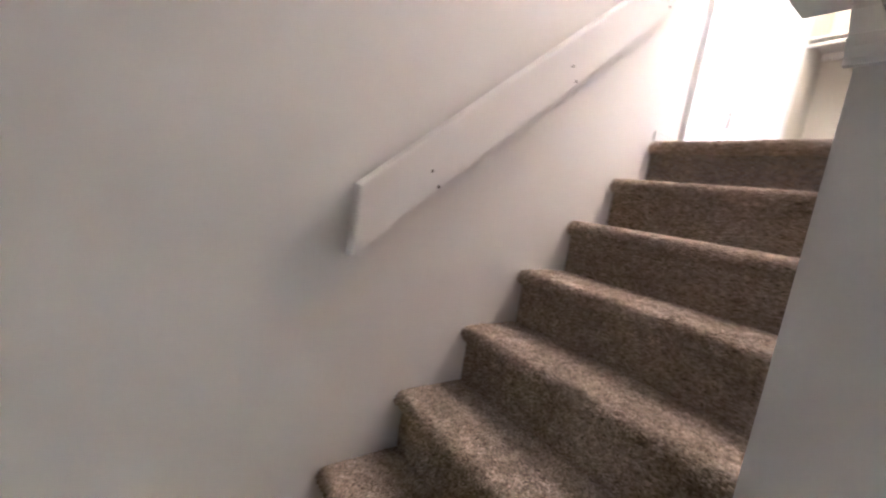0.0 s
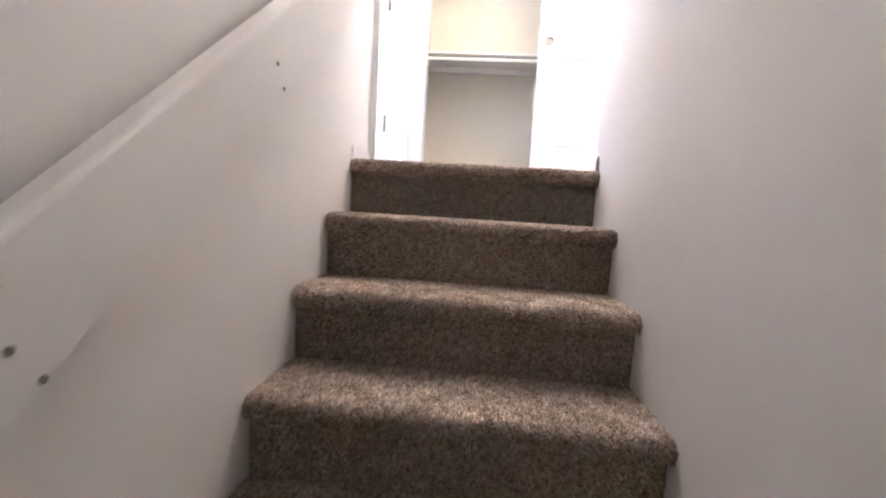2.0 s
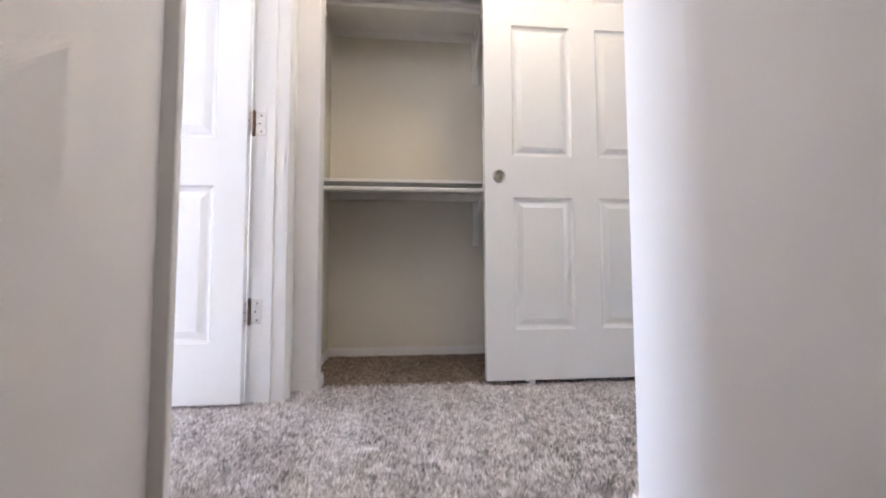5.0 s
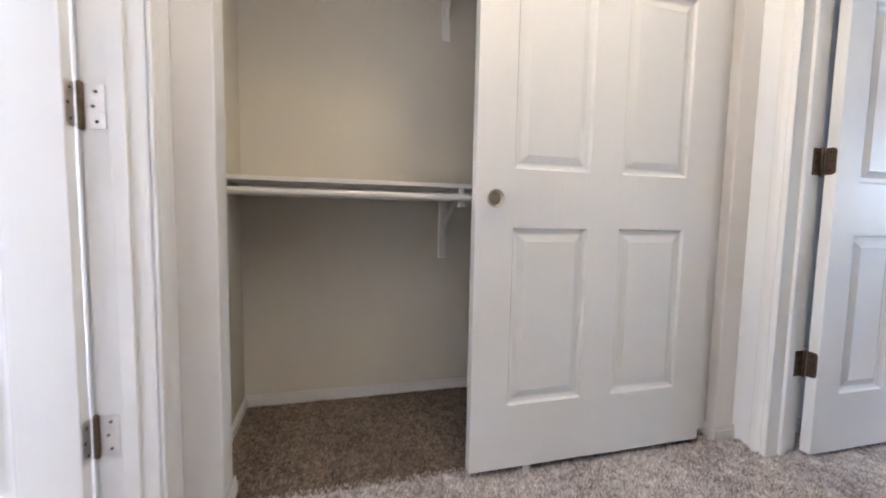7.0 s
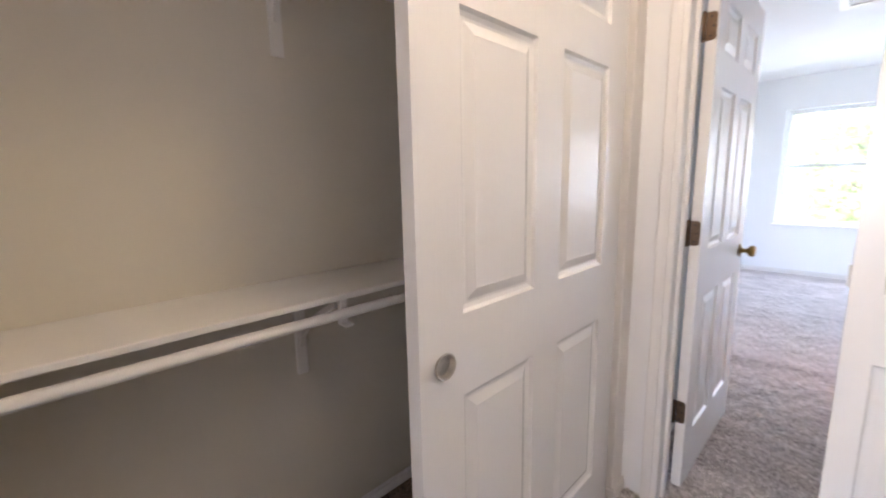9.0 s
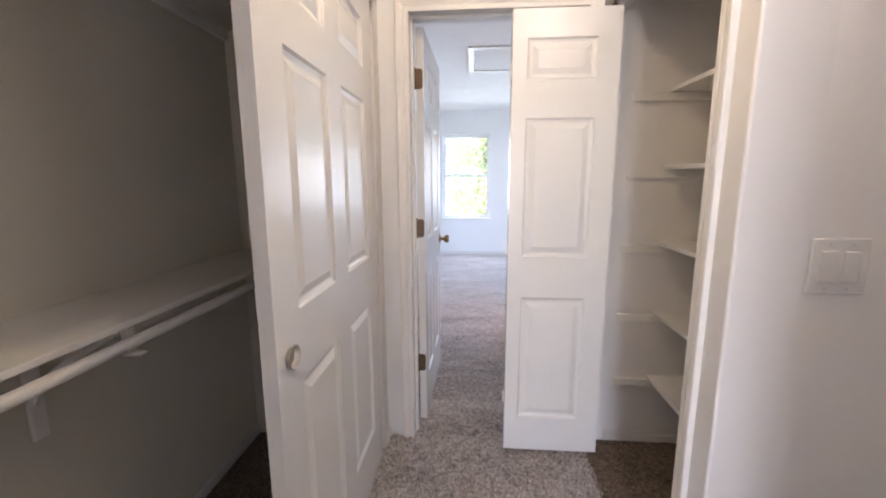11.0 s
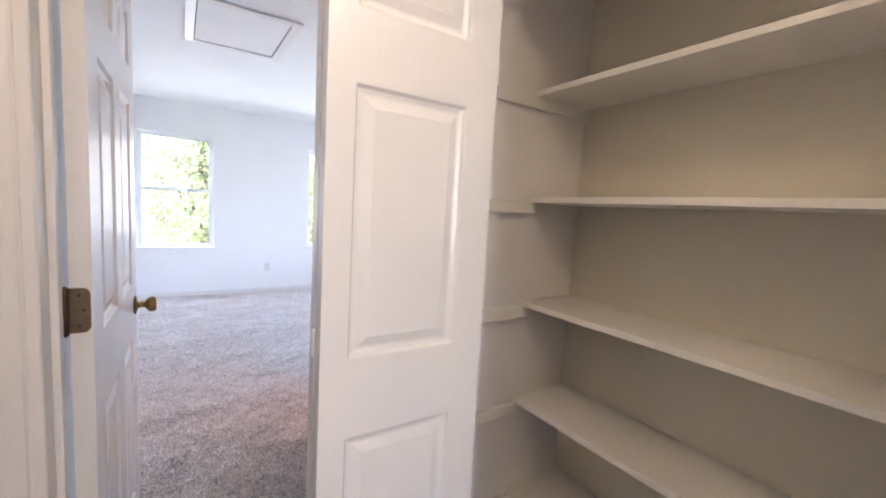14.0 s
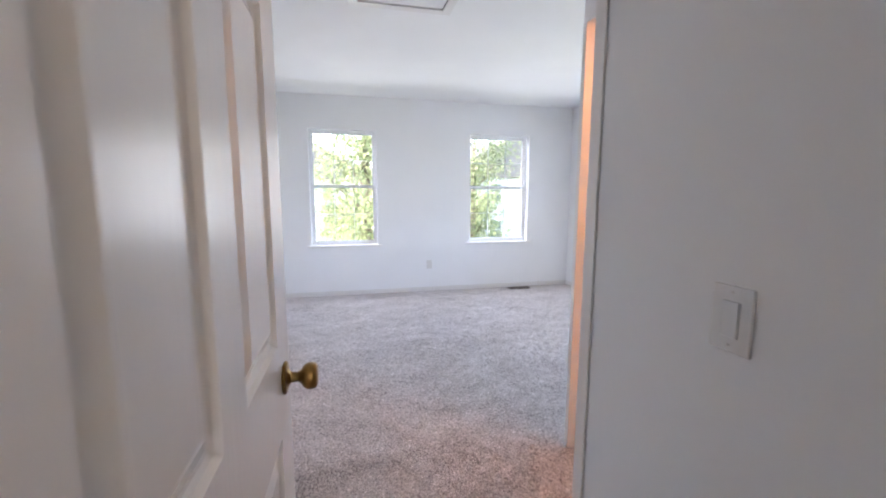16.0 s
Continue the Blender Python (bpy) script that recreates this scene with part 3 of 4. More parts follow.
# ---- hall closet: two bypass doors, shelves, rods ----
CW = 0.904
CBANDS = [(0.212, 0.782), (0.963, 1.557), (1.675, 1.845)]
for n, (x, ytop) in enumerate(((3.155, 0.428), (3.205, 0.335))):
    d = thing("closet_door", pose(x, ytop, 0.025, 0, 0, -90), "white six-panel sliding closet door with round finger pull", "sliding door", "bypass closet doors")
    part("door_leaf", panel_door_bm(CW, 1.985, 0.035, panel_columns(CW, 0.124, 0.12), CBANDS), DOORP, d)
    if n == 0:
        cup = lathe([(0.0, -0.010), (0.021, -0.010), (0.0235, -0.004), (0.0245, 0.0005), (0.027, 0.0022), (0.0285, 0.001), (0.0285, -0.001)], 28)
        part("finger_pull", cup, PULL, d, "brushed nickel finger pull cup", True, pose(0.060, 0.0, 0.871, 90, 0, 0) @ Matrix.Translation((0, 0, 0.0108)))
structure("trim_8", boxes((3.148, 3.152, CL_Y0, CL_Y1, 2.0, 2.03), (3.152, 3.25, CL_Y0, CL_Y1, 2.02, 2.03)), NICKEL, "metal sliding door track")
guide = thing("door_guide", pose(3.17, 0.235, 0.0), "white plastic floor guide under the sliding doors", "door guide")
part("base", boxes((-0.03, 0.075, -0.016, 0.016, 0, 0.004), bevel=0.001), PLATE, guide)
for x in (-0.026, 0.032, 0.072):
    part("fin", boxes((x - 0.003, x + 0.003, -0.012, 0.012, 0.004, 0.032), bevel=0.001), PLATE, guide)


def bracket(x_wall, y, z_top):
    """Shelf-and-rod bracket on the closet's back wall: wall plate, arm, curved brace and rod hook."""
    br = thing("shelf_bracket", pose(x_wall, y, z_top), "white painted steel shelf and rod bracket", "bracket", "closet shelf brackets")
    part("plate", boxes((-0.012, 0.0, -0.019, 0.019, -0.31, -0.02), bevel=0.003), SHELFP, br)
    part("arm", boxes((-0.285, -0.012, -0.010, 0.010, -0.014, -0.001), bevel=0.002), SHELFP, br)
    pts = []
    for k in range(9):
        f = k / 8
        pts.append((-0.012 - 0.24 * f ** 1.15, -0.20 + 0.186 * f ** 0.7))
    outline = pts + [(x, z - 0.018) for x, z in reversed(pts)]
    bm = extrude_profile(outline, -0.008, 0.008, lambda u, v, s: (u, s, v))
    part("brace", bm, SHELFP, br)
    part("hook", boxes((-0.290, -0.272, -0.011, 0.011, -0.068, -0.001), (-0.318, -0.272, -0.013, 0.013, -0.074, -0.067), bevel=0.003), SHELFP, br)
    return br


for z, name in ((0.968, "lower"), (1.955, "upper")):
    s = thing("closet_shelf", pose(3.845, 0, z), "white painted closet shelf with front lip and wall cleats", "shelf", "closet shelves")
    part("board", boxes((-0.300, -0.0005, -0.629, 1.2075, -0.016, 0.0), bevel=0.002), SHELFP, s)
    part("cleat", boxes((-0.02, -0.0005, -0.629, 1.2075, -0.060, -0.016), bevel=0.002), SHELFP, s)
    rod = thing("closet_rod", pose(3.546, 0, z - 0.054), "white painted round closet rod", "rod", "closet rods")
    bm = lathe([(0.0, 0.0), (0.0135, 0.0), (0.0135, 1.836), (0.0, 1.836)], 20)
    part("tube", bm, SHELFP, rod, "", True, pose(0, 1.207, 0, 90, 0, 0))
    bracket(3.845, 0.345, z - 0.016)

# ---- linen closet: shelves on cleats, folded bifold door ----
for z in (1.678, 1.350, 1.012, 0.682, 0.357):
    s = thing("linen_shelf", pose(LIN_BACK, 0, z), "white painted linen closet shelf on side cleats", "shelf", "linen closet shelves")
    part("board", boxes((0.0005, 0.245, -0.6995, 0.2115, -0.018, 0.0), bevel=0.002), SHELFP, s)
    part("cleat", boxes((0.002, 0.405, -0.6995, -0.682, -0.055, -0.018), bevel=0.002), SHELFP, s)
    part("cleat", boxes((0.002, 0.405, 0.194, 0.2115, -0.055, -0.018), bevel=0.002), SHELFP, s)

BF = 0.43
bifold = thing("bifold_door", pose(2.590, -0.569, 0.02, 0, 0, 180), "white panelled bifold closet door folded open", "bifold door")
BFB = [(0.165, 0.750), (0.935, 1.523), (1.675, 1.835)]
leaf_mesh = mesh_from(panel_door_bm(BF, 1.945, 0.036, [(0.06, 0.34)], BFB), "leaf", DOORP)
for y, rz in ((0.0, 0.0), (0.043, 0.0)):
    o = new("leaf", leaf_mesh)
    o.parent = bifold
    o.matrix_basis = pose(0, y, 0, 0, 0, rz)
for z in (0.25, 0.97, 1.72):
    h = lathe([(0.0, -0.03), (0.004, -0.03), (0.004, 0.03), (0.0, 0.03)], 10)
    part("hinge", h, TRIM, bifold, "small white painted hinge", True, pose(-0.004, 0.0395, z))
part("pivot", lathe([(0.0, 0.0), (0.012, 0.0), (0.012, 0.012), (0.005, 0.014), (0.005, 0.03), (0.0, 0.03)], 12), DARK, bifold, "black track pivot", True, pose(0.40, 0.017, 1.945))
structure("trim_9", boxes((2.125, 2.165, LIN_Y0, LIN_Y1, DOOR_H - 0.028, DOOR_H - 0.0055), bevel=0.002), TRIM, "white bifold door track")
structure("trim_10", boxes((2.088, HALL_W + 0.002, LIN_Y1 - 0.005, LIN_Y1 + 0.002, 0, DOOR_H - 0.005), (2.088, HALL_W + 0.002, LIN_Y0, LIN_Y1, DOOR_H - 0.005, DOOR_H - 0.001)), TRIM, "white painted closet lining")


# ---- switches, outlet, vent, hatch ----
def switch_plate(m, w, h, gangs, label):
    """A plate in its own plane: x across, z up, -y towards the viewer."""
    sw = thing("light_switch", m, label, "light switch")
    part("plate", boxes((-w / 2, w / 2, -0.006, 0.0, -h / 2, h / 2), bevel=0.0025), PLATE, sw)
    for x in gangs:
        part("rocker", boxes((x - 0.0165, x + 0.0165, -0.0095, -0.005, -0.033, 0.033), bevel=0.002), PLATE, sw)
        for z in (-h / 2 + 0.012, h / 2 - 0.012):
            part("screw", lathe([(0.0, 0.0), (0.0032, 0.0), (0.0026, 0.001), (0.0, 0.001)], 10), NICKEL, sw, m=pose(x, -0.006, z, 90, 0, 0))
    return sw


switch_plate(pose(1.985, 0.3185, 1.11, 0, 0, 181.2), 0.116, 0.118, (-0.023, 0.023), "white double rocker switch plate on stair wall")
switch_plate(pose(SW_X, -1.235, 1.048, 0, 0, 90), 0.078, 0.120, (0.0,), "white single rocker switch plate on entry wall")
outlet = thing("outlet", pose(1.81, BED_Y0, 0.356, 0, 0, 180), "white duplex outlet on the bedroom wall", "outlet")
part("plate", boxes((-0.035, 0.035, -0.006, 0.0, -0.057, 0.057), bevel=0.0025), PLATE, outlet)
for z in (-0.02, 0.02):
    part("socket", boxes((-0.016, 0.016, -0.0085, -0.005, z - 0.014, z + 0.014), bevel=0.002), PLATE, outlet)

vent = thing("floor_vent", pose(0.578, -5.745, 0.0), "dark brown metal floor register near the wall", "floor vent")
part("frame", boxes((-0.15, 0.15, -0.055, -0.045, 0, 0.008), (-0.15, 0.15, 0.045, 0.055, 0, 0.008), (-0.15, -0.14, -0.045, 0.045, 0, 0.008), (0.14, 0.15, -0.045, 0.045, 0, 0.008)), VENTM, vent)
for k in range(13):
    part("slat", boxes((-0.132 + k * 0.022 - 0.004, -0.132 + k * 0.022 + 0.004, -0.045, 0.045, 0.001, 0.006)), VENTM, vent)

hatch = thing("attic_hatch", pose(2.482, -3.0, CEIL), "white attic access hatch with flat trim in ceiling", "attic hatch")
part("panel", boxes((-0.262, 0.262, -0.357, 0.357, -0.006, -0.0005)), CEILING, hatch)
part("gap", boxes((-0.268, 0.268, -0.363, 0.363, -0.003, -0.0004)), DARK, hatch, "dark gap round the panel")
for d in ((-0.325, -0.268, -0.42, 0.42), (0.268, 0.325, -0.42, 0.42), (-0.268, 0.268, -0.42, -0.363), (-0.268, 0.268, 0.363, 0.42)):
    part("trim_board", boxes((d[0], d[1], d[2], d[3], -0.014, -0.0005), bevel=0.002), TRIM, hatch)


# ---- windows ----
def window(n, x0, x1):
    w = thing("window_%d" % n, pose(0, BED_Y0 - 0.16, 0), "white vinyl double-hung window with muntin grid", "window")
    tagged(w, kind="structure")
    f = 0.022
    a, b, lo, hi = x0 + 0.001, x1 - 0.001, WZ0 + 0.02, WZ1 - 0.001
    part("window_frame", boxes((a, a + f, 0.005, 0.075, lo, hi), (b - f, b, 0.005, 0.075, lo, hi), (a + f, b - f, 0.005, 0.075, lo, lo + f), (a + f, b - f, 0.005, 0.075, hi - f, hi), bevel=0.002), VINYL, w)
    mid = 1.365
    for k, (za, zb, y) in enumerate(((lo + f, mid + 0.018, 0.042), (mid - 0.018, hi - f, 0.012))):
        r = 0.022
        xa, xb = a + f, b - f
        sash = part("sash", boxes((xa, xa + r, y, y + 0.026, za, zb), (xb - r, xb, y, y + 0.026, za, zb), (xa + r, xb - r, y, y + 0.026, za, za + r), (xa + r, xb - r, y, y + 0.026, zb - r, zb), bevel=0.002), VINYL, w)
        g = part("pane", boxes((xa + r, xb - r, y + 0.011, y + 0.014, za + r, zb - r)), GLASS, sash)
        g.visible_shadow = False
        for c in (1, 2):
            xm = xa + r + (xb - xa - 2 * r) * c / 3
            part("muntin", boxes((xm - 0.003, xm + 0.003, y + 0.015, y + 0.021, za + r, zb - r)), VINYL, sash)
        zm = (za + zb) / 2
        part("muntin", boxes((xa + r, xb - r, y + 0.0145, y + 0.0205, zm - 0.003, zm + 0.003)), VINYL, sash)
    part("window_sill", boxes((x0 - 0.045, x1 + 0.045, 0.161, 0.195, WZ0 - 0.004, WZ0 + 0.018), (x0 + 0.001, x1 - 0.001, 0.004, 0.161, WZ0 + 0.001, WZ0 + 0.018), bevel=0.003), TRIM, w)
    return w


for n, (a, b) in enumerate(WIN):
    window(n + 1, a, b)
nw = thing("window_3", pose(0, 5.4, 0), "white framed window of the second room", "window")
tagged(nw, kind="structure")
part("window_frame", boxes((2.52, 2.56, 0.02, 0.08, 0.45, 2.15), (3.48, 3.52, 0.02, 0.08, 0.45, 2.15), (2.56, 3.48, 0.02, 0.08, 0.45, 0.49), (2.56, 3.48, 0.02, 0.08, 2.11, 2.15), (2.56, 3.48, 0.02, 0.08, 1.28, 1.32)), VINYL, nw)

# Unseen window, added only to let more light into the bedroom.
bw = thing("window_4", pose(-0.31, 0, 0), "unseen side window added to light the bedroom", "window")
tagged(bw, kind="structure")
part("window_frame", boxes((0.02, 0.08, -4.8, -4.76, WZ0, WZ1), (0.02, 0.08, -3.34, -3.3, WZ0, WZ1), (0.02, 0.08, -4.76, -3.34, WZ0, WZ0 + 0.04), (0.02, 0.08, -4.76, -3.34, WZ1 - 0.04, WZ1), (0.02, 0.08, -4.07, -4.03, WZ0 + 0.04, WZ1 - 0.04)), VINYL, bw)

# ---- lamps ----
hl = thing("ceiling_light", pose(2.74, 0.36, CEIL), "frosted glass ceiling light glowing warm in the hall", "ceiling light")
part("base", lathe([(0.0, -0.03), (0.13, -0.03), (0.14, -0.02), (0.14, -0.0005), (0.0, -0.0005)], 32), TRIM, hl, smooth=True)
# Fixture base made up to go with the stair fill lamp.
sl = thing("ceiling_light", pose(2.26, 0.64, CEIL), "ceiling light base for the added stair fill lamp", "ceiling light")
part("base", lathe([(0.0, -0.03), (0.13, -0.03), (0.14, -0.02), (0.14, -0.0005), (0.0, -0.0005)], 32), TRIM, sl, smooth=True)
bath = thing("ceiling_light", pose(0.95, -1.50, CEIL), "small ceiling light glowing orange in the side room", "ceiling light")
part("base", lathe([(0.0, -0.03), (0.10, -0.03), (0.11, -0.02), (0.11, -0.0005), (0.0, -0.0005)], 32), TRIM, bath, smooth=True)

# ---- outside ----
GZ = -3.0
structure("ground", boxes((-150, 150, -250, 150, GZ - 0.5, GZ)), GRASS, "green lawn round the house")


def tree(x, y, height, spread, seed, leaves, low=0.2):
    rnd = random.Random(seed)
    t = thing("tree", pose(x, y, GZ), "leafy green garden tree with sunlit crown", "tree", "trees outside")
    bm = bmesh.new()

    def limb(a, b, ra, rb, bend):
        segs = 5
        last = None
        side = Vector((rnd.uniform(-1, 1), rnd.uniform(-1, 1), 0)) * bend
        for k in range(segs + 1):
            f = k / segs
            c = a.lerp(b, f) + side * math.sin(math.pi * f)
            r = ra + (rb - ra) * f
            ring = [bm.verts.new(c + Vector((r * math.cos(2 * math.pi * q / 7), r * math.sin(2 * math.pi * q / 7), 0))) for q in range(7)]
            if last:
                for q in range(7):
                    bm.faces.new((last[q], last[(q + 1) % 7], ring[(q + 1) % 7], ring[q]))
            last = ring
    top = Vector((0, 0, height * 0.9))
    limb(Vector((0, 0, 0)), top, 0.16, 0.03, 0.25)
    tips = []
    for k in range(16):
        f = low + (0.9 - low) * k / 16
        a = k * 2.4 + rnd.uniform(-0.4, 0.4)
        start = Vector((0, 0, height * f))
        reach = spread * (1.0 - 0.45 * abs(f - 0.45)) * rnd.uniform(0.6, 1.0)
        end = start + Vector((math.cos(a) * reach, math.sin(a) * reach, height * rnd.uniform(0.06, 0.18)))
        limb(start, end, 0.055, 0.012, 0.15)
        tips += [start.lerp(end, g) for g in (0.35, 0.55, 0.75, 0.9, 1.0)]
    tips += [top, top * 0.95]
    part("trunk", bm, BARK, t, smooth=True)
    verts, faces = [], []
    for k in range(leaves):
        c = rnd.choice(tips) + Vector((rnd.gauss(0, 0.34), rnd.gauss(0, 0.34), rnd.gauss(0, 0.3)))
        s = rnd.uniform(0.04, 0.075)
        q = Euler((rnd.uniform(-1.2, 1.2), rnd.uniform(-1.2, 1.2), rnd.uniform(0, 6.3))).to_matrix()
        i = len(verts)
        for p in ((-s * 0.9, 0, 0), (0, -s * 0.5, s * 0.15), (s * 1.1, 0, 0), (0, s * 0.5, s * 0.15)):
            verts.append(tuple(c + q @ Vector(p)))
        faces.append((i, i + 1, i + 2, i + 3))
    me = bpy.data.meshes.new("crown")
    me.from_pydata(verts, [], faces)
    me.materials.append(LEAF)
    crown = new("crown", me)
    crown.parent = t
    return t


tree(2.45, -10.8, 7.0, 1.45, 3, 12000)
tree(-1.55, -14.6, 7.4, 1.35, 5, 11000)
tree(7.6, -15.5, 7.6, 2.4, 8, 6000)
tree(1.2, -20.0, 8.0, 2.4, 11, 7000)
tree(-8.5, -22.0, 8.5, 2.8, 14, 4500)
tree(9.5, -24.0, 9.0, 3.0, 17, 4500)
for x, y, seed in ((2.5, -13.6, 21), (-2.2, -17.4, 24), (5.6, -14.6, 27)):
    tree(x, y, 4.4, 1.7, seed, 9000, 0.08)


def neighbour(x, y, w, d, storeys):
    h = storeys * 2.8
    ho = thing("house", pose(x, y, GZ), "grey sided two-storey house with dark windows", "house")
    part("wall", boxes((-w / 2, w / 2, -d, 0, 0, h)), SIDING, ho)
    roof = extrude_profile([(-w / 2 - 0.4, h), (w / 2 + 0.4, h), (0, h + w * 0.28)], 0.4, -d - 0.4, lambda u, v, s: (u, s, v))
    part("roof", roof, ROOFM, ho)
    for k in range(int(h / 0.2)):
        part("siding_board", boxes((-w / 2 - 0.012, w / 2 + 0.012, 0.001, 0.014, k * 0.2, k * 0.2 + 0.185)), SIDING, ho)
    for s in range(storeys):
        for k in range(4):
            cx = -w / 2 + w * (k + 0.5) / 4
            z0 = s * 2.8 + 0.9
            win = part("window", boxes((cx - 0.55, cx - 0.45, 0.015, 0.07, z0, z0 + 1.5), (cx + 0.45, cx + 0.55, 0.015, 0.07, z0, z0 + 1.5), (cx - 0.45, cx + 0.45, 0.015, 0.07, z0 + 1.4, z0 + 1.5), (cx - 0.45, cx + 0.45, 0.015, 0.07, z0, z0 + 0.1), (cx - 0.45, cx + 0.45, 0.015, 0.06, z0 + 0.71, z0 + 0.78)), VINYL, ho)
            part("pane", boxes((cx - 0.45, cx + 0.45, 0.015, 0.03, z0 + 0.1, z0 + 1.4)), PANE, win)
    return ho


neighbour(-9.5, -30.0, 11.0, 8.0, 2)
neighbour(6.0, -38.0, 12.0, 8.0, 2)


# ---- carpet pile near the walk: one blade tuft for each yarn ----
def pile(name, count, place, yarn, label, seed, tall=0.011):
    """Tufts as slim leaning three-sided blades; place(rng, n) gives roots and normals."""
    rng = np.random.default_rng(seed)
    root, norm = place(rng, count)
    sweep = np.stack([np.sin(root[:, 0] * 41 + 3 * np.sin(root[:, 1] * 23)), np.cos(root[:, 1] * 37 + 3 * np.sin(root[:, 0] * 29 + root[:, 2] * 31)), 0 * root[:, 0]], 1)
    lean = norm + rng.normal(0, 0.38, (count, 3)) + 0.45 * sweep
    lean /= np.linalg.norm(lean, axis=1)[:, None]
    side = np.cross(lean, rng.normal(0, 1, (count, 3)))
    side /= np.linalg.norm(side, axis=1)[:, None]
    other = np.cross(lean, side)
    h = tall * rng.uniform(0.55, 1.1, count)[:, None]
    w = 0.0042 * rng.uniform(0.7, 1.3, count)[:, None]
    root = root - norm * 0.002
    pts = np.stack([root + side * w, root - side * 0.5 * w + other * 0.87 * w, root - side * 0.5 * w - other * 0.87 * w, root + lean * h], 1).reshape(-1, 3)
    tri = np.array([[0, 1, 3], [1, 2, 3], [2, 0, 3]])
    faces = (np.arange(count)[:, None, None] * 4 + tri).reshape(-1)
    me = bpy.data.meshes.new(name)
    me.vertices.add(len(pts))
    me.vertices.foreach_set("co", pts.astype(np.float32).ravel())
    nf = count * 3
    me.loops.add(nf * 3)
    me.loops.foreach_set("vertex_index", faces.astype(np.int32))
    me.polygons.add(nf)
    me.polygons.foreach_set("loop_start", np.arange(nf, dtype=np.int32) * 3)
    me.polygons.foreach_set("use_smooth", np.ones(nf, dtype=bool))
    me.update()
    me.materials.append(yarn)
    return tagged(new(name, me), label, "carpet pile", kind="stuff")


def pile_material(name, dark, mid, light, brush=0.12):
    m = bpy.data.materials.new(name)
    m.use_nodes = True
    t = m.node_tree
    p = t.nodes["Principled BSDF"]
    p.inputs["Roughness"].default_value, p.inputs["Specular IOR Level"].default_value = 0.9, 0.1
    geo = t.nodes.new("ShaderNodeNewGeometry")
    ramp = t.nodes.new("ShaderNodeValToRGB")
    e = ramp.color_ramp.elements
    e[0].position, e[0].color = 0.0, (*dark, 1)
    e[1].position, e[1].color = 1.0, (*light, 1)
    k = e.new(0.55)
    k.color = (*mid, 1)
    co = t.nodes.new("ShaderNodeTexCoord")
    clump = t.nodes.new("ShaderNodeTexNoise")
    clump.inputs["Scale"].default_value, clump.inputs["Detail"].default_value = 42.0, 6.0
    t.links.new(co.outputs["Object"], clump.inputs["Vector"])
    stretch = t.nodes.new("ShaderNodeMapRange")
    stretch.inputs[1].default_value, stretch.inputs[2].default_value = 0.38, 0.62
    t.links.new(clump.outputs["Fac"], stretch.inputs[0])
    both = t.nodes.new("ShaderNodeMix")
    both.inputs[0].default_value = 0.36
    t.links.new(geo.outputs["Random Per Island"], both.inputs[2])
    t.links.new(stretch.outputs[0], both.inputs[3])
    brushed = t.nodes.new("ShaderNodeTexNoise")
    brushed.inputs["Scale"].default_value, brushed.inputs["Detail"].default_value, brushed.inputs["Distortion"].default_value = 3.2, 4.0, 0.8
    drawn = t.nodes.new("ShaderNodeMapping")
    drawn.inputs["Rotation"].default_value, drawn.inputs["Scale"].default_value = (0, 0, radians(-32)), (0.55, 1.9, 1.0)
    t.links.new(co.outputs["Object"], drawn.inputs["Vector"])
    t.links.new(drawn.outputs[0], brushed.inputs["Vector"])
    lift = t.nodes.new("ShaderNodeMapRange")
    lift.inputs[1].default_value, lift.inputs[2].default_value = 0.3, 0.7
    lift.inputs[3].default_value, lift.inputs[4].default_value = -brush, brush
    t.links.new(brushed.outputs["Fac"], lift.inputs[0])
    total = t.nodes.new("ShaderNodeMath")
    t.links.new(both.outputs[0], total.inputs[0])
    t.links.new(lift.outputs[0], total.inputs[1])
    t.links.new(total.outputs[0], ramp.inputs[0])
    t.links.new(ramp.outputs[0], p.inputs["Base Color"])
    return m


BED_YARN = pile_material("bedroom_carpet_yarn", (0.21, 0.19, 0.19), (0.60, 0.56, 0.56), (0.90, 0.86, 0.86), 0.28)
# Closet tufts carry the closets' shade in the yarn colour.
SHADED_YARN = pile_material("shaded_carpet_yarn", (0.072, 0.054, 0.040), (0.215, 0.168, 0.129), (0.38, 0.305, 0.243))
# Hall copy of the yarn, paler and greyer for the daylight on it.
HALL_YARN = pile_material("hall_carpet_yarn", (0.175, 0.158, 0.157), (0.57, 0.53, 0.523), (0.90, 0.86, 0.85))
# Stair copy of the yarn, browner and darker for its dimmer light.
STAIR_YARN_DIM = pile_material("stair_yarn_dimmed", (0.20, 0.158, 0.126), (0.46, 0.372, 0.300), (0.70, 0.58, 0.478))


def hall_place(rng, n):
    root = np.stack([rng.uniform(2.20, 3.22, n), rng.uniform(-0.66, 1.60, n), np.zeros(n)], 1)
    return root, np.tile([0.0, 0.0, 1.0], (n, 1))


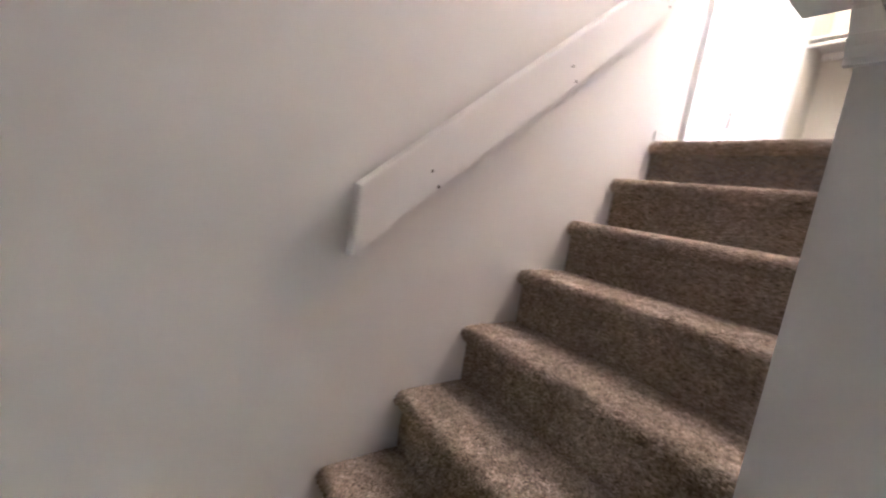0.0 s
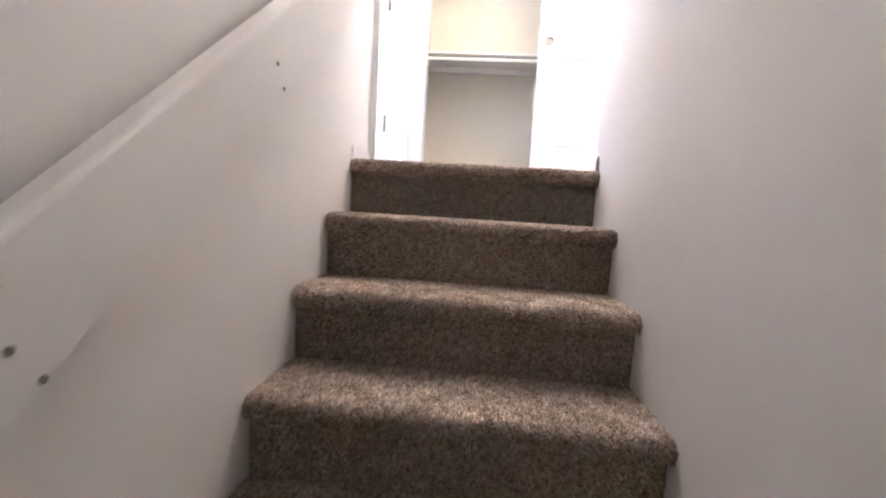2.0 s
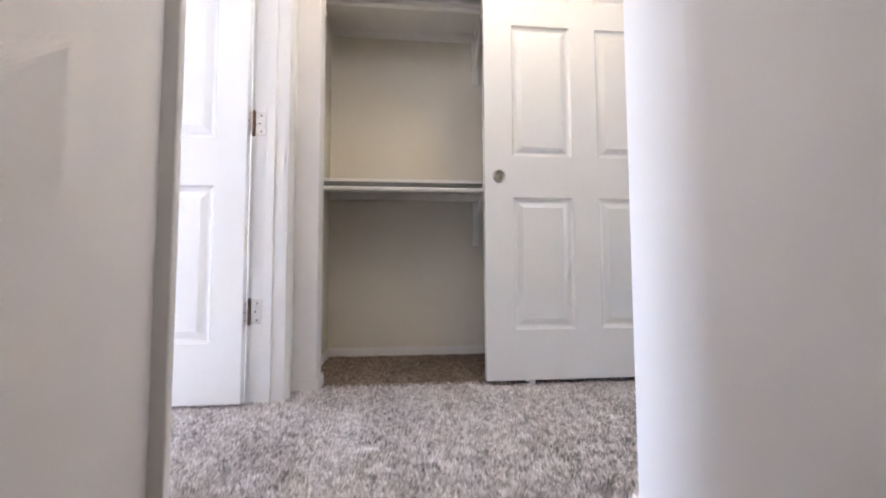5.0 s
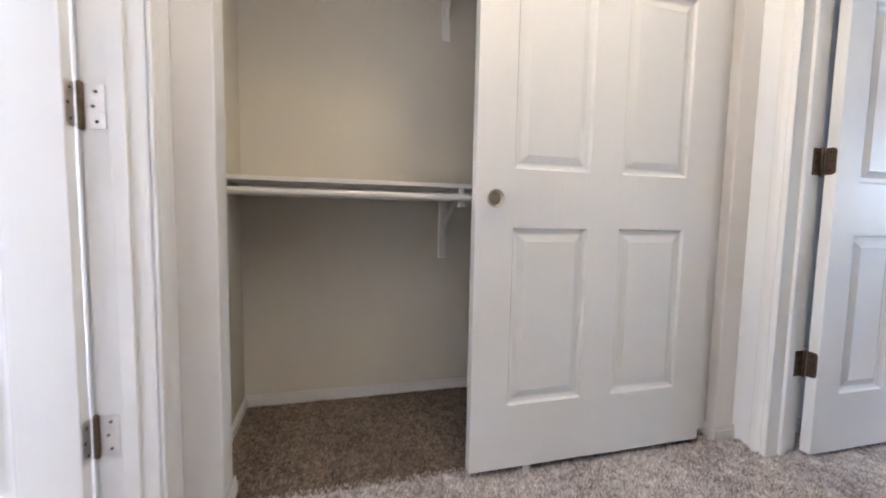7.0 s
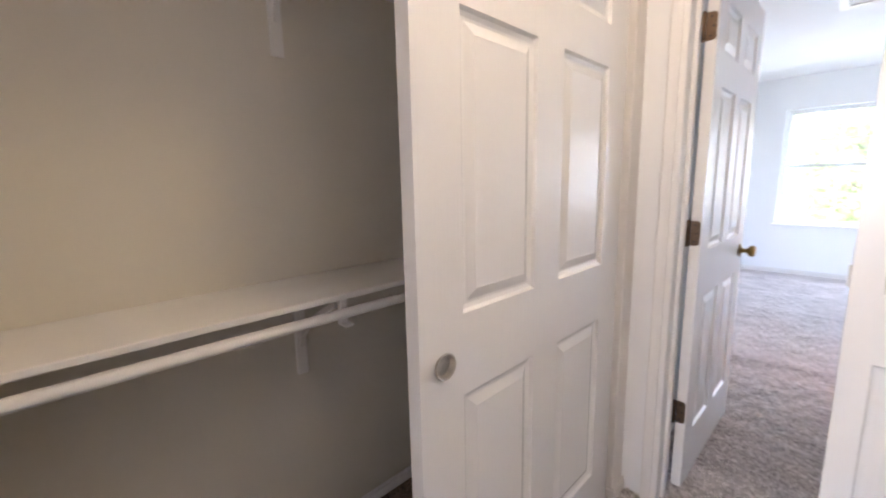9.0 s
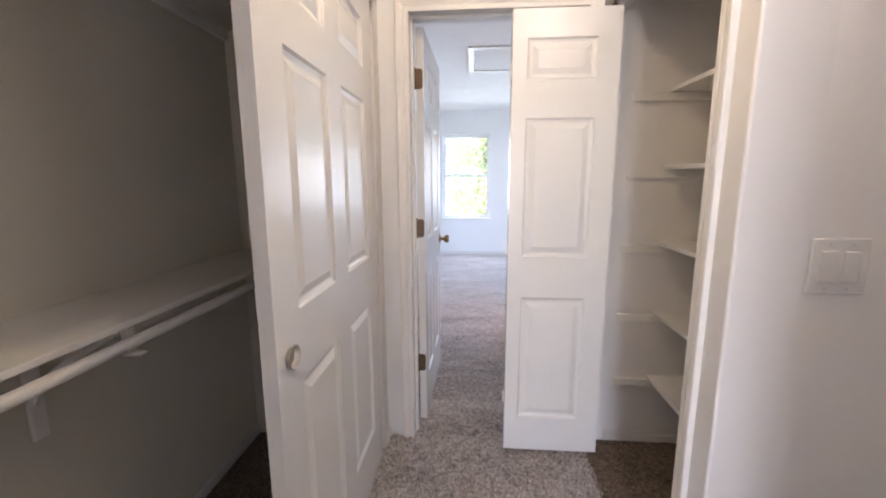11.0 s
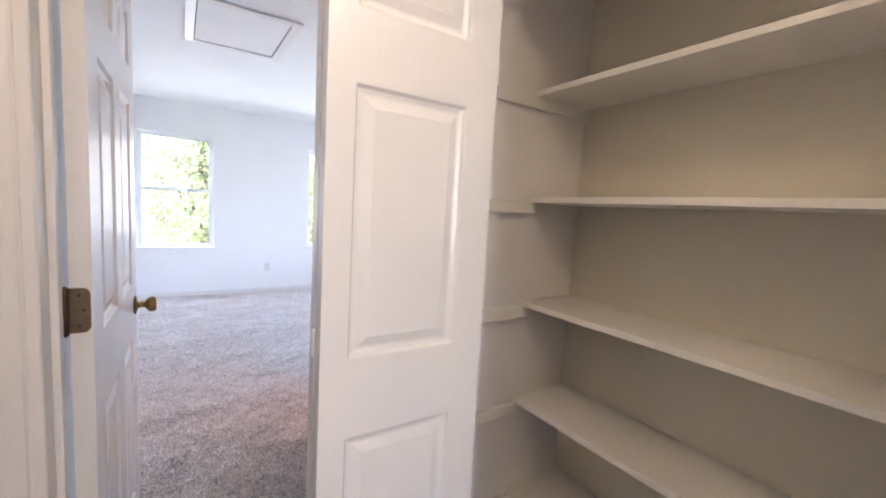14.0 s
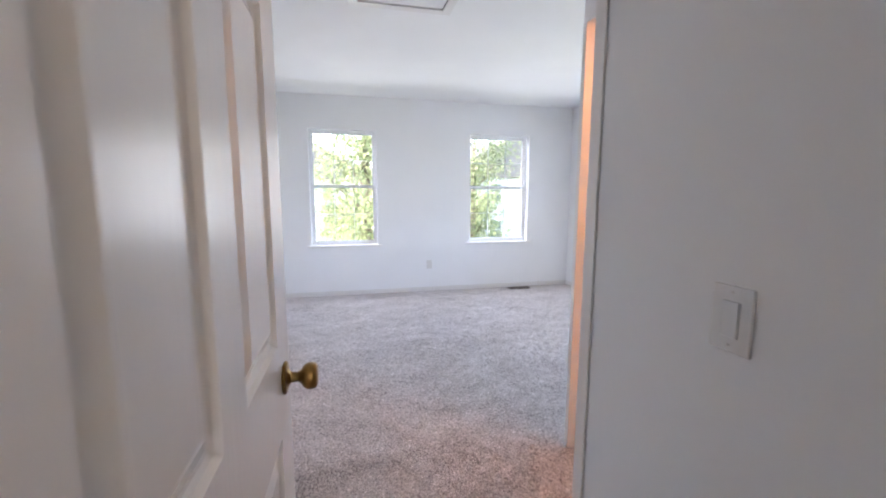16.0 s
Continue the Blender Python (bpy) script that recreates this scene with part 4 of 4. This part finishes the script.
def bed_place(rng, n):
    y = -0.68 - 5.12 * rng.uniform(0, 1, n) ** 1.5
    x = np.where(y > -1.68, rng.uniform(2.2, 3.13, n), np.where(y > -2.5, rng.uniform(1.7, 3.9, n), rng.uniform(-0.15, 3.9, n)))
    root = np.stack([x, y, np.zeros(n)], 1)
    return root, np.tile([0.0, 0.0, 1.0], (n, 1))


def closet_place(rng, n):
    near = rng.uniform(0, 1, n) < 0.72
    root = np.stack([np.where(near, rng.uniform(3.20, 3.83, n), rng.uniform(1.67, 2.21, n)), np.where(near, rng.uniform(-0.62, 1.20, n), rng.uniform(-0.69, 0.20, n)), np.full(n, 0.004)], 1)
    return root, np.tile([0.0, 0.0, 1.0], (n, 1))


def stair_place(rng, n):
    """Over treads, round nosings and down risers of the steps."""
    step = rng.integers(0, STEPS, n)
    s = rng.uniform(0, 1, n)
    arc, flat = THICK / 2 * math.pi, RUN - 0.01
    whole = flat + arc + (RISE - THICK)
    d = s * whole
    x, z = np.zeros(n), np.zeros(n)
    nx, nz = np.zeros(n), np.zeros(n)
    on = d < flat
    x[on], nz[on] = flat - d[on] - 0.01, 1.0
    mid = (d >= flat) & (d < flat + arc)
    a = math.pi / 2 + (d[mid] - flat) / (THICK / 2)
    x[mid], z[mid] = -NOSE + 0.024 + 0.024 * np.cos(a), -THICK / 2 + THICK / 2 * np.sin(a)
    nx[mid], nz[mid] = np.cos(a), np.sin(a)
    low = d >= flat + arc
    x[low], z[low], nx[low] = 0.0, -THICK - (d[low] - flat - arc), -1.0
    root = np.stack([TOP_X - RUN * step + x, rng.uniform(STAIR_Y0 - 0.012, STAIR_Y1 - 0.006, n), z - RISE * step], 1)
    return root, np.stack([nx, np.zeros(n), nz], 1)


pile("carpet_pile", 80000, hall_place, HALL_YARN, "grey-brown carpet tufts on the hall floor", 1, 0.017)
pile("carpet_pile", 110000, stair_place, STAIR_YARN_DIM, "grey-brown carpet tufts on the stairs", 2, 0.011)
pile("carpet_pile", 190000, bed_place, BED_YARN, "grey-brown carpet tufts on the bedroom floor", 3)
pile("carpet_pile", 42000, closet_place, SHADED_YARN, "carpet tufts on the closet floors, darkened for shade", 4, 0.012)
